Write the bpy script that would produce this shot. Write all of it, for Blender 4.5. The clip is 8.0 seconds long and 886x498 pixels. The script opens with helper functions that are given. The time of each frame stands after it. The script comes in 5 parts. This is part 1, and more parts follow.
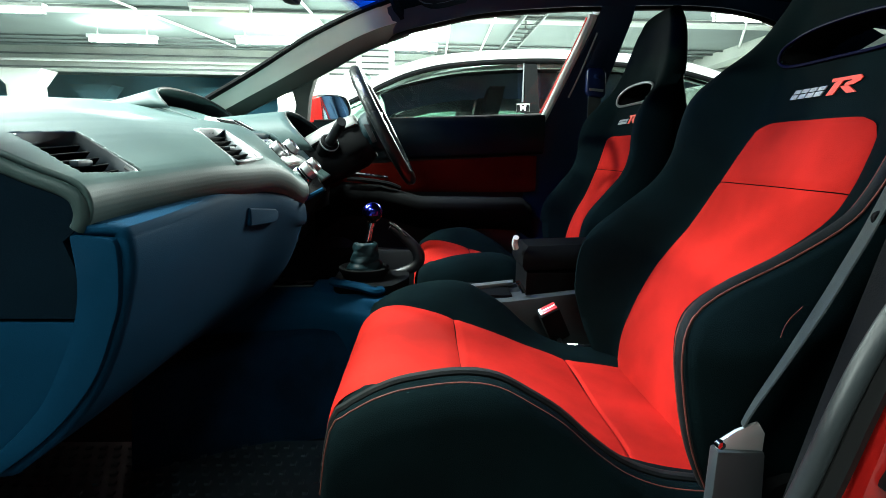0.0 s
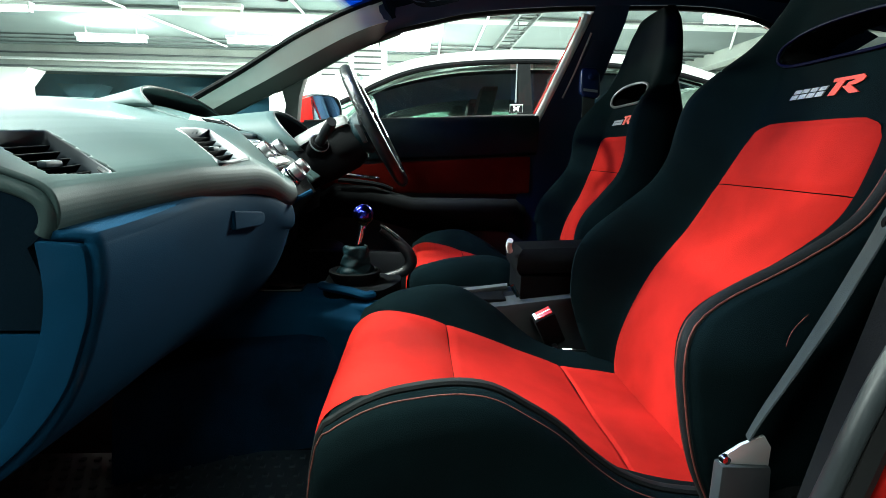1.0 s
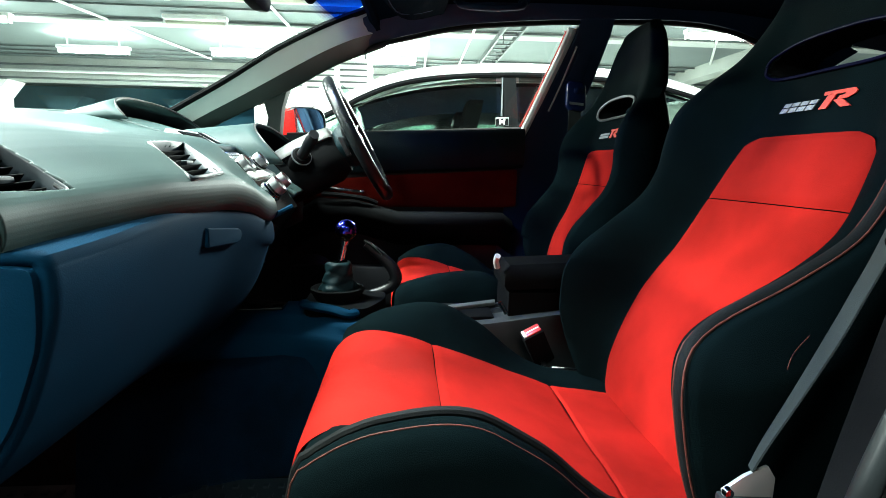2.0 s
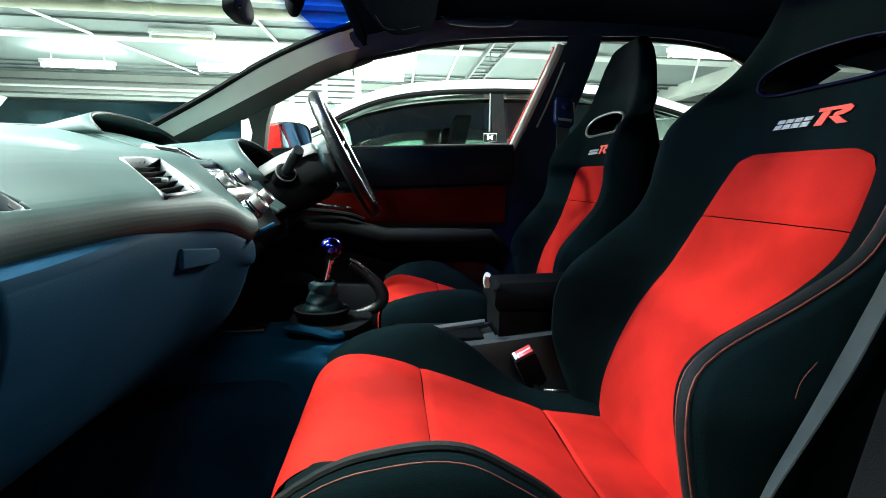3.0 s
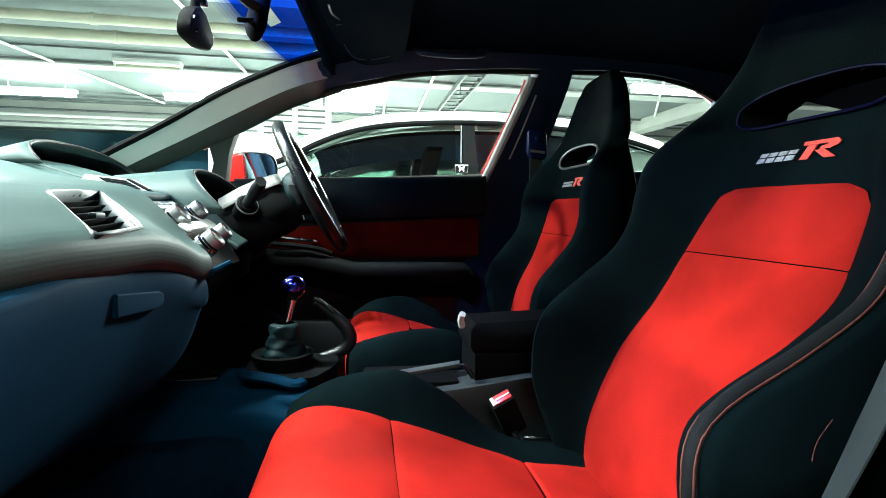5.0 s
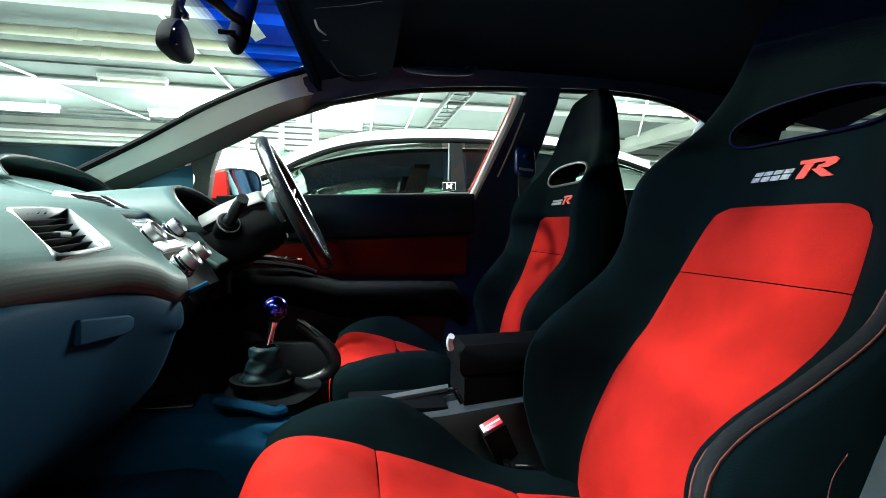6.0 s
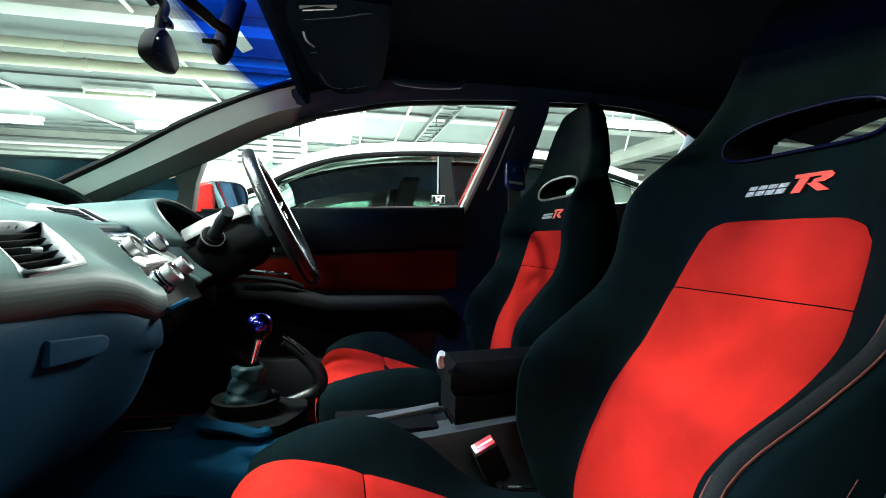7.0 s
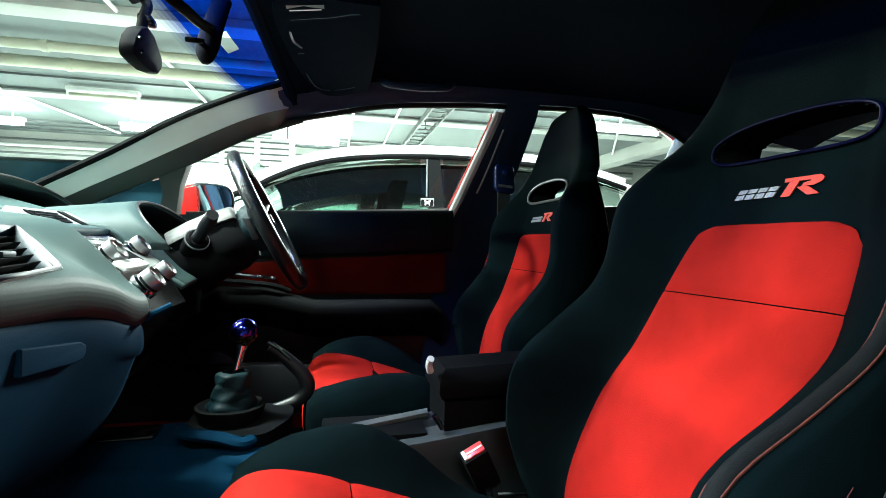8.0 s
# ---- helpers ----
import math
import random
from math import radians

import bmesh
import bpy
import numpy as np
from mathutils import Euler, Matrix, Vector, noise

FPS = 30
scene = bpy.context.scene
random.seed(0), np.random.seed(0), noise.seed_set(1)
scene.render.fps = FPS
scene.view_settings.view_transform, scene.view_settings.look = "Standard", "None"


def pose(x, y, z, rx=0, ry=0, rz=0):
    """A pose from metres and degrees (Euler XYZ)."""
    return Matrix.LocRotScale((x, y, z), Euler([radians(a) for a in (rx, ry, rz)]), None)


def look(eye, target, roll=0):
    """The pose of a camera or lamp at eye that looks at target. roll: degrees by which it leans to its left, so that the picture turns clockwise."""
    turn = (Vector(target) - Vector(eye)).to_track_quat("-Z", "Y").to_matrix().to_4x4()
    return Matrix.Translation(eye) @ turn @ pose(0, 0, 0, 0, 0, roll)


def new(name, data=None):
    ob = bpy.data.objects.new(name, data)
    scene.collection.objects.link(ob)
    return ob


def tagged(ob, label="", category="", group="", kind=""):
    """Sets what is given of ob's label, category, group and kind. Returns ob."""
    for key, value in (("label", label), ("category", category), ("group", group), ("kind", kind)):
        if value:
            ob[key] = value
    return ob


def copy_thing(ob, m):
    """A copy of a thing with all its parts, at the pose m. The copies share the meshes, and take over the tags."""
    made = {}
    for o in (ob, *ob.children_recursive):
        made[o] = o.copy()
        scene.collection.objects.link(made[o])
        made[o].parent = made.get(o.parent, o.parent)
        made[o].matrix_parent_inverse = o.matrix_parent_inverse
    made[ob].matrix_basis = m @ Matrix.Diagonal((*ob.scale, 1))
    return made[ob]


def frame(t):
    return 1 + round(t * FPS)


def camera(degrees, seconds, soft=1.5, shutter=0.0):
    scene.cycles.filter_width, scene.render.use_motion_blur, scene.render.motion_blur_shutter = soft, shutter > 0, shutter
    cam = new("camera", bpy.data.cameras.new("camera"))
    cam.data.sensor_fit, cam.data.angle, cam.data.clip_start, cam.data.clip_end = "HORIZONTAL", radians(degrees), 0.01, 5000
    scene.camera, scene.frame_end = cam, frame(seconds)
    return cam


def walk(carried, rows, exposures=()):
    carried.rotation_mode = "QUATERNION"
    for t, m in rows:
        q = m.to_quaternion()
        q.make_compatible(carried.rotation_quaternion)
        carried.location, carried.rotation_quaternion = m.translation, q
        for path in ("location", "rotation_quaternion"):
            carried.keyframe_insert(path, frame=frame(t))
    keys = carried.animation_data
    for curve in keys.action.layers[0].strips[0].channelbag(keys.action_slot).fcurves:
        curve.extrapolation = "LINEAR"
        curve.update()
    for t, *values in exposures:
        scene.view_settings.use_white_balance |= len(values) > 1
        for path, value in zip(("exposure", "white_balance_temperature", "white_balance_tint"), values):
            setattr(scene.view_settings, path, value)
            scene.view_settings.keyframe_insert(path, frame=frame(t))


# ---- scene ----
cam = camera(82.7, 8.0, 0.8)
PATH = [
    (0, (0.033, -0.261, 0.844), (0.11, 1.702, 0.469), 0.9),
    (0.5, (0.034, -0.247, 0.843), (0.121, 1.715, 0.466), 0.9),
    (1, (0.035, -0.235, 0.844), (0.14, 1.727, 0.473), 1.0),
    (1.5, (0.037, -0.22, 0.845), (0.169, 1.744, 0.495), 1.0),
    (3, (0.041, -0.173, 0.85), (0.245, 1.799, 0.585), 1.0),
    (3.5, (0.041, -0.158, 0.851), (0.272, 1.814, 0.613), 1.0),
    (4, (0.043, -0.144, 0.853), (0.3, 1.828, 0.642), 1.0),
    (4.5, (0.045, -0.129, 0.855), (0.332, 1.843, 0.676), 1.0),
    (6, (0.049, -0.083, 0.86), (0.415, 1.881, 0.783), 1.1),
    (6.5, (0.05, -0.073, 0.861), (0.438, 1.888, 0.816), 1.2),
    (7, (0.05, -0.063, 0.862), (0.459, 1.894, 0.838), 1.1),
    (7.5, (0.05, -0.056, 0.863), (0.48, 1.898, 0.845), 1.1),
    (8, (0.052, -0.052, 0.863), (0.504, 1.896, 0.852), 1.1),
]
walk(cam, [(t, look(eye, target, roll)) for t, eye, target, roll in PATH])


# ---- world, lights ----
def make_world():
    w = bpy.data.worlds.new("night_sky")
    w.use_nodes = True
    bg = w.node_tree.nodes["Background"]
    bg.inputs[0].default_value = (0.10, 0.22, 0.34, 1)
    bg.inputs[1].default_value = 0.12
    scene.world = w


make_world()


def area_lamp(name, place, target, size_x, size_y, watts, colour):
    data = bpy.data.lights.new(name, "AREA")
    data.shape, data.size, data.size_y = "RECTANGLE", size_x, size_y
    data.energy, data.color = watts, colour
    ob = new(name, data)
    ob.matrix_world = look(place, target)
    return ob


COOL = (0.86, 1.0, 0.93)
# strip lights under the slab, then added fill lamps: (x, y, watts)
LAMPS = ((-5.6, 9.9, 2000), (-2.85, 9.75, 2600), (-6.2, 7.9, 500), (-0.35, 10.0, 5600), (4.8, 7.35, 1900), (2.2, 5.6, 1400),
         # unseen lamps round the car, added to brighten seats, dash and footwell
         (-7.5, 0.2, 2600), (-1.2, 0.95, 300), (-2.6, 0.9, 240), (-2.9, 2.5, 260), (0.9, 1.5, 260), (-1.35, -1.1, 60), (0.1, -1.9, 12))
for lx, ly, watts in LAMPS:
    area_lamp("strip_and_fill_glow", (lx, ly, 2.74), (lx, ly, 0), 1.2, 0.16, watts, COOL)
    # added lamp above the closed housing; its ceiling hot spot stands in for bloom
    area_lamp("bloom_uplight", (lx, ly, 2.925), (lx, ly, 4), 1.2, 0.12, 0.05 * watts, COOL)


# ---- materials ----
def mat(name, colour, rough=0.6, metal=0.0, bump=0.0, bump_scale=400.0, vary=0.15, vary_scale=6.0, coat=0.0, sheen=0.0, spec=0.5, fine=0.0):
    """A procedural surface: colour with variation at a broad and a fine scale, and fine relief."""
    m = bpy.data.materials.new(name)
    m.use_nodes = True
    n, l = m.node_tree.nodes, m.node_tree.links
    b = n["Principled BSDF"]
    b.inputs["Roughness"].default_value, b.inputs["Metallic"].default_value = rough, metal
    b.inputs["Coat Weight"].default_value, b.inputs["Sheen Weight"].default_value = coat, sheen
    b.inputs["Specular IOR Level"].default_value = spec
    co = n.new("ShaderNodeTexCoord")
    broad = n.new("ShaderNodeTexNoise")
    broad.inputs["Scale"].default_value, broad.inputs["Detail"].default_value = vary_scale, 5
    l.new(co.outputs["Object"], broad.inputs["Vector"])
    grain = n.new("ShaderNodeTexNoise")
    grain.inputs["Scale"].default_value, grain.inputs["Detail"].default_value = bump_scale, 3
    l.new(co.outputs["Object"], grain.inputs["Vector"])
    mix = n.new("ShaderNodeMix")
    mix.data_type = "RGBA"
    mix.inputs["A"].default_value = tuple(c * (1 - vary) for c in colour) + (1,)
    mix.inputs["B"].default_value = tuple(min(1, c * (1 + vary)) for c in colour) + (1,)
    ramp = n.new("ShaderNodeMapRange")
    ramp.inputs["From Min"].default_value, ramp.inputs["From Max"].default_value = 0.35, 0.65
    add = n.new("ShaderNodeMath")
    add.operation, add.inputs[1].default_value = "MULTIPLY_ADD", fine
    l.new(grain.outputs["Fac"], add.inputs[0])
    l.new(broad.outputs["Fac"], add.inputs[2])
    l.new(add.outputs[0], ramp.inputs["Value"])
    ramp.inputs["From Min"].default_value += 0.5 * fine
    ramp.inputs["From Max"].default_value += 0.5 * fine
    l.new(ramp.outputs[0], mix.inputs["Factor"])
    l.new(mix.outputs["Result"], b.inputs["Base Color"])
    rr = n.new("ShaderNodeMapRange")
    rr.inputs["To Min"].default_value, rr.inputs["To Max"].default_value = max(0.02, rough * 0.88), min(1, rough * 1.1)
    l.new(broad.outputs["Fac"], rr.inputs["Value"])
    l.new(rr.outputs[0], b.inputs["Roughness"])
    if bump:
        bp = n.new("ShaderNodeBump")
        bp.inputs["Strength"].default_value, bp.inputs["Distance"].default_value = bump, 0.002
        l.new(grain.outputs["Fac"], bp.inputs["Height"])
        l.new(bp.outputs[0], b.inputs["Normal"])
    return m


def glass(name, tint, gloss=0.06, share=0.04):
    m = bpy.data.materials.new(name)
    m.use_nodes = True
    n, l = m.node_tree.nodes, m.node_tree.links
    n.remove(n["Principled BSDF"])
    clear, shine, mix = (n.new("ShaderNode" + k) for k in ("BsdfTransparent", "BsdfGlossy", "MixShader"))
    clear.inputs[0].default_value = (*tint, 1)
    shine.inputs["Roughness"].default_value = gloss
    mix.inputs[0].default_value = share
    l.new(clear.outputs[0], mix.inputs[1])
    l.new(shine.outputs[0], mix.inputs[2])
    l.new(mix.outputs[0], n["Material Output"].inputs[0])
    return m


def glow(name, colour, strength):
    m = bpy.data.materials.new(name)
    m.use_nodes = True
    b = m.node_tree.nodes["Principled BSDF"]
    b.inputs["Base Color"].default_value = (0.8, 0.8, 0.8, 1)
    b.inputs["Emission Color"].default_value, b.inputs["Emission Strength"].default_value = (*colour, 1), strength
    return m


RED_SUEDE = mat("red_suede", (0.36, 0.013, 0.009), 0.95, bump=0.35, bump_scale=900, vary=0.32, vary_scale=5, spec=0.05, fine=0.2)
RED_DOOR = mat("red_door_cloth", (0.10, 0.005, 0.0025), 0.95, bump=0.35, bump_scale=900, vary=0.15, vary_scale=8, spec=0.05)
BLACK_CLOTH = mat("black_cloth", (0.0014, 0.0048, 0.0056), 0.95, bump=0.45, bump_scale=1100, vary=0.25, vary_scale=10, spec=0.03, fine=0.3)
BLACK_LEATHER = mat("black_leather", (0.0035, 0.016, 0.020), 0.5, bump=0.4, bump_scale=500, vary=0.2, vary_scale=12, spec=0.15)
WHEEL_LEATHER = mat("smooth_black_leather", (0.006, 0.008, 0.009), 0.28, bump=0.25, bump_scale=500, vary=0.2, vary_scale=12, spec=0.5)
SEAM = mat("black_suede_band", (0.0035, 0.005, 0.0055), 0.8, bump=0.4, bump_scale=700, vary=0.3, vary_scale=60, spec=0.2)
RED_THREAD = mat("red_thread", (0.10, 0.020, 0.012), 0.8, vary=0.3, vary_scale=200)
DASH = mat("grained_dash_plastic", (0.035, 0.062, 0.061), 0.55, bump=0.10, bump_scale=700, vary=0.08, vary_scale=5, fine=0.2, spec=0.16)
# dark plastic with the blue light of the sun strip put into its colour
DASH_LOW = mat("blue_lit_lower_plastic", (0.002, 0.028, 0.062), 0.7, bump=0.12, bump_scale=700, vary=0.1, vary_scale=5, fine=0.2, spec=0.03)
BLACK_PLASTIC = mat("black_plastic", (0.006, 0.007, 0.009), 0.42, bump=0.2, bump_scale=600, vary=0.2)
MATT_BLACK = mat("matt_black_plastic", (0.004, 0.0045, 0.005), 0.8, bump=0.2, bump_scale=600, vary=0.2, spec=0.05)
GLOSS_BLACK = mat("gloss_black_plastic", (0.008, 0.008, 0.009), 0.12, vary=0.1, coat=0.5)
SILVER = mat("silver_plastic", (0.44, 0.46, 0.46), 0.32, metal=0.55, vary=0.06, vary_scale=20)
CHROME = mat("chrome", (0.82, 0.83, 0.84), 0.1, metal=1.0, vary=0.04)
VENT_FRAME = mat("dark_satin_vent_frame", (0.010, 0.020, 0.028), 0.5, metal=0.0, vary=0.06)
# near-black rim; the blue sheen along it is put into the colour
SLOT_RIM = mat("blue_sheen_rim_plastic", (0.0003, 0.0008, 0.016), 0.5, vary=0.1, spec=0.06)
SATIN = mat("satin_trim", (0.32, 0.33, 0.34), 0.3, metal=0.7, vary=0.06)
GREY_TRIM = mat("grey_pillar_trim", (0.60, 0.63, 0.59), 0.6, bump=0.25, bump_scale=600, vary=0.07)
PILLAR_SHADED = mat("shaded_pillar_grey", (0.075, 0.085, 0.078), 0.6, bump=0.25, bump_scale=600, vary=0.1)
COLUMN_GREY = mat("light_grey_column_plastic", (0.085, 0.09, 0.088), 0.5, bump=0.2, bump_scale=600, vary=0.07)
NAVY_TRIM = mat("shaded_navy_trim", (0.004, 0.024, 0.070), 0.6, bump=0.25, bump_scale=600, vary=0.1)
NAVY_GLOSS = mat("glossy_dark_blue_plastic", (0.004, 0.010, 0.045), 0.2, vary=0.1)
LINER = mat("headliner_cloth", (0.0016, 0.0060, 0.013), 0.95, bump=0.5, bump_scale=900, vary=0.12, spec=0.03)
SHADED_CARPET = mat("shaded_navy_carpet", (0.0012, 0.012, 0.029), 0.97, bump=0.6, bump_scale=500, vary=0.35, vary_scale=12, spec=0.08, fine=0.2)
CARPET = mat("black_carpet", (0.012, 0.014, 0.017), 0.98, bump=0.8, bump_scale=500, vary=0.3, vary_scale=30, spec=0.1)
MAT_RUBBER = mat("dark_teal_mat_rubber", (0.014, 0.026, 0.034), 0.5, vary=0.2)
RUBBER = mat("black_rubber", (0.006, 0.0065, 0.007), 0.6, vary=0.2, spec=0.3)
SEAL = mat("grey_weatherstrip", (0.018, 0.024, 0.027), 0.5, vary=0.12)
# grazing lamp light on the door seal is put into this near-white
LIT_SEAL = mat("lamp_lit_weatherstrip", (0.80, 0.82, 0.78), 0.5, vary=0.08)
DARK_CAP = mat("dark_blue_end_plastic", (0.001, 0.006, 0.011), 0.8, bump=0.2, bump_scale=600, vary=0.2, spec=0.04)
RED_PAINT = mat("red_car_paint", (0.38, 0.010, 0.008), 0.25, vary=0.03, coat=1.0)
WHITE_PAINT = mat("white_car_paint", (0.78, 0.79, 0.78), 0.25, vary=0.02, coat=1.0)
BLUE_KNOB = mat("blue_anodised_metal", (0.05, 0.06, 0.62), 0.12, metal=1.0, vary=0.3, vary_scale=60)
BRONZE = mat("burnt_bronze_metal", (0.16, 0.08, 0.03), 0.2, metal=1.0, vary=0.2)
WEB = mat("grey_seat_belt_web", (0.026, 0.034, 0.035), 0.8, bump=0.5, bump_scale=1500, vary=0.1, vary_scale=40, spec=0.15)
CONSOLE_GREY = mat("grey_console_plastic", (0.030, 0.036, 0.038), 0.6, bump=0.2, vary=0.1, spec=0.3)
RED_BUTTON = mat("red_button", (0.55, 0.03, 0.03), 0.35, vary=0.05)
WHITE_PLASTIC = mat("white_plastic", (0.78, 0.79, 0.77), 0.35, vary=0.04)
SILVER_THREAD = mat("silver_thread", (0.30, 0.32, 0.34), 0.5, vary=0.3, vary_scale=300)
BRIGHT_RED_THREAD = mat("bright_red_thread", (0.72, 0.045, 0.02), 0.6, vary=0.2, vary_scale=300)
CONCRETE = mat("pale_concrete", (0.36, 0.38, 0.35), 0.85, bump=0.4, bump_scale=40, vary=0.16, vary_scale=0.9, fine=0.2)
# darker than bare concrete, so the hall throws back less light
SLAB = mat("dimmed_slab", (0.115, 0.14, 0.135), 0.8, bump=0.3, bump_scale=30, vary=0.18, vary_scale=0.7, fine=0.2)
CREAM_DUCT = mat("cream_painted_pipe", (0.40, 0.41, 0.31), 0.5, vary=0.1, vary_scale=3)
WHITE_WALL = mat("white_wall_paint", (0.78, 0.79, 0.75), 0.8, bump=0.2, bump_scale=30, vary=0.06, vary_scale=1.5)
FLOOR_PAINT = mat("parking_floor", (0.085, 0.092, 0.092), 0.45, bump=0.2, bump_scale=60, vary=0.1, vary_scale=1.2)
DARK_STEEL = mat("dark_steel", (0.10, 0.11, 0.11), 0.5, metal=0.5, vary=0.2)
# night darkness is put into these two teal colours
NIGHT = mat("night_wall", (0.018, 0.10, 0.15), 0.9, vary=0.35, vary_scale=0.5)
NIGHT_CONCRETE = mat("night_dimmed_concrete", (0.035, 0.11, 0.14), 0.9, vary=0.2, vary_scale=1.5)
MIRROR = mat("mirror_glass", (0.26, 0.42, 0.50), 0.02, metal=1.0, vary=0.01)
CLEAR = glass("clear_window_glass", (0.93, 0.97, 0.95), 0.02)
GREEN_GLASS = glass("dark_green_window_glass", (0.36, 0.47, 0.43), 0.02, 0.03)
BLUE_GLASS = glass("blue_sun_strip_glass", (0.002, 0.045, 0.50), 0.05, 0.004)
FADE = [glass("pale_blue_strip_glass", (0.93 * (1 - f) + 0.01 * f, 0.97 * (1 - f) + 0.06 * f, 0.95 * (1 - f) + 0.5 * f), 0.02) for f in (0.2, 0.4, 0.6, 0.8)]
TUBE = glow("lit_tube", (0.9, 1.0, 0.95), 60.0)


# ---- builders ----
ORIGIN = {}


def thing(name, label, category, at=(0, 0, 0), group="", kind=""):
    ob = new(name)
    ob.empty_display_size = 0.05
    ob.location = at
    ORIGIN[ob.name] = Vector(at)
    return tagged(ob, label, category, group, kind)


def mesh_of(name, bm, material, sharp=38):
    bmesh.ops.remove_doubles(bm, verts=bm.verts, dist=1e-6)
    bmesh.ops.recalc_face_normals(bm, faces=bm.faces)
    me = bpy.data.meshes.new(name)
    bm.to_mesh(me)
    bm.free()
    me.shade_smooth()
    me.set_sharp_from_angle(angle=radians(sharp))
    me.materials.append(material)
    return me


def part(name, bm, material, parent=None, label="", sharp=38):
    """Links a bmesh, given in world metres, as one mesh object under a thing or a part."""
    ob = new(name, mesh_of(name, bm, material, sharp))
    if parent is not None:
        ob.parent = parent
        ob.matrix_parent_inverse = Matrix.Translation(ORIGIN.get(parent.name, Vector())).inverted()
    return tagged(ob, label)


def single(name, bm, material, label, category, group="", kind="", sharp=38):
    return tagged(part(name, bm, material, None, "", sharp), label, category, group, kind)


def spline(table):
    """A smooth curve through (x, y) pairs that does not overshoot much."""
    xs, ys = (np.array(c, float) for c in zip(*table))
    d = np.gradient(ys, xs)
    s = np.diff(ys) / np.diff(xs)
    for i in range(1, len(xs) - 1):
        d[i] = 0 if s[i - 1] * s[i] <= 0 else np.sign(s[i]) * min(abs(d[i]), 3 * abs(s[i - 1]), 3 * abs(s[i]))

    def at(x):
        x = min(max(x, xs[0]), xs[-1])
        i = min(int(np.searchsorted(xs, x, "right")) - 1, len(xs) - 2)
        h = xs[i + 1] - xs[i]
        t = (x - xs[i]) / h
        return float((2 * t**3 - 3 * t**2 + 1) * ys[i] + (t**3 - 2 * t**2 + t) * h * d[i] + (3 * t**2 - 2 * t**3) * ys[i + 1] + (t**3 - t**2) * h * d[i + 1])

    return at


def smooth_path(pts, per=6, closed=False):
    """Catmull-Rom points through the given ones."""
    p = [Vector(q) for q in pts]
    n = len(p)
    out = []
    for i in range(n if closed else n - 1):
        a, b, c, d = (p[(i + k) % n] if closed else p[min(max(i + k, 0), n - 1)] for k in (-1, 0, 1, 2))
        for k in range(per):
            t = k / per
            out.append(0.5 * (2 * b + (c - a) * t + (2 * a - 5 * b + 4 * c - d) * t * t + (3 * b - a - 3 * c + d) * t**3))
    return out if closed else out + [p[-1]]


def grid(fn, nu, nv, wrap_u=False, wrap_v=False, keep=None):
    bm = bmesh.new()
    cu, cv = nu + (not wrap_u), nv + (not wrap_v)
    v = [[bm.verts.new(fn(i / nu, j / nv)) for j in range(cv)] for i in range(cu)]
    for i in range(nu):
        for j in range(nv):
            if keep is None or keep((i + 0.5) / nu, (j + 0.5) / nv):
                q = [v[i][j], v[(i + 1) % cu][j], v[(i + 1) % cu][(j + 1) % cv], v[i][(j + 1) % cv]]
                bm.faces.new(q)
    return bm


def loft(sections, closed=True, caps=True):
    bm = bmesh.new()
    rows = [[bm.verts.new(p) for p in s] for s in sections]
    n = len(rows[0])
    for a, b in zip(rows, rows[1:]):
        for i in range(n if closed else n - 1):
            j = (i + 1) % n
            bm.faces.new((a[i], a[j], b[j], b[i]))
    if caps and closed:
        bm.faces.new(rows[0])
        bm.faces.new(rows[-1][::-1])
    return bm


def tube(pts, r, n=10, closed=False, flat=1.0, side=None):
    """A pipe along the points; r may be a list. flat squeezes it along the direction side."""
    p = [Vector(q) for q in pts]
    rs = r if isinstance(r, (list, tuple)) else [r] * len(p)
    secs, up = [], None
    for i, c in enumerate(p):
        a, b = (p[(i - 1) % len(p)], p[(i + 1) % len(p)]) if closed else (p[max(i - 1, 0)], p[min(i + 1, len(p) - 1)])
        t = (b - a).normalized()
        if side is not None:
            up = Vector(side)
        elif up is None:
            up = Vector((0, 0, 1)) if abs(t.z) < 0.9 else Vector((1, 0, 0))
        up = (up - t * up.dot(t)).normalized()
        w = t.cross(up)
        secs.append([c + rs[i] * (math.cos(k) * w + flat * math.sin(k) * up) for k in (2 * math.pi * j / n for j in range(n))])
    if closed:
        secs.append(secs[0])
    return loft(secs, True, not closed)


def merge(*bms):
    out = bmesh.new()
    for b in bms:
        me = bpy.data.meshes.new("joined")
        b.to_mesh(me)
        b.free()
        out.from_mesh(me)
        bpy.data.meshes.remove(me)
    return out


def bevelled(bm, r, seg=2, angle=30):
    if r > 0:
        es = [e for e in bm.edges if len(e.link_faces) == 2 and e.calc_face_angle(0) > radians(angle)]
        bmesh.ops.bevel(bm, geom=es, offset=r, segments=seg, profile=0.6, affect="EDGES", clamp_overlap=True)
    return bm


def box(c, s, r=0.0, turn=None, seg=2):
    bm = bmesh.new()
    bmesh.ops.create_cube(bm, size=1.0)
    bmesh.ops.scale(bm, vec=s, verts=bm.verts)
    bevelled(bm, r, seg)
    m = Matrix.Translation(c)
    if turn is not None:
        m = m @ Euler([radians(a) for a in turn]).to_matrix().to_4x4()
    bmesh.ops.transform(bm, matrix=m, verts=bm.verts)
    return bm


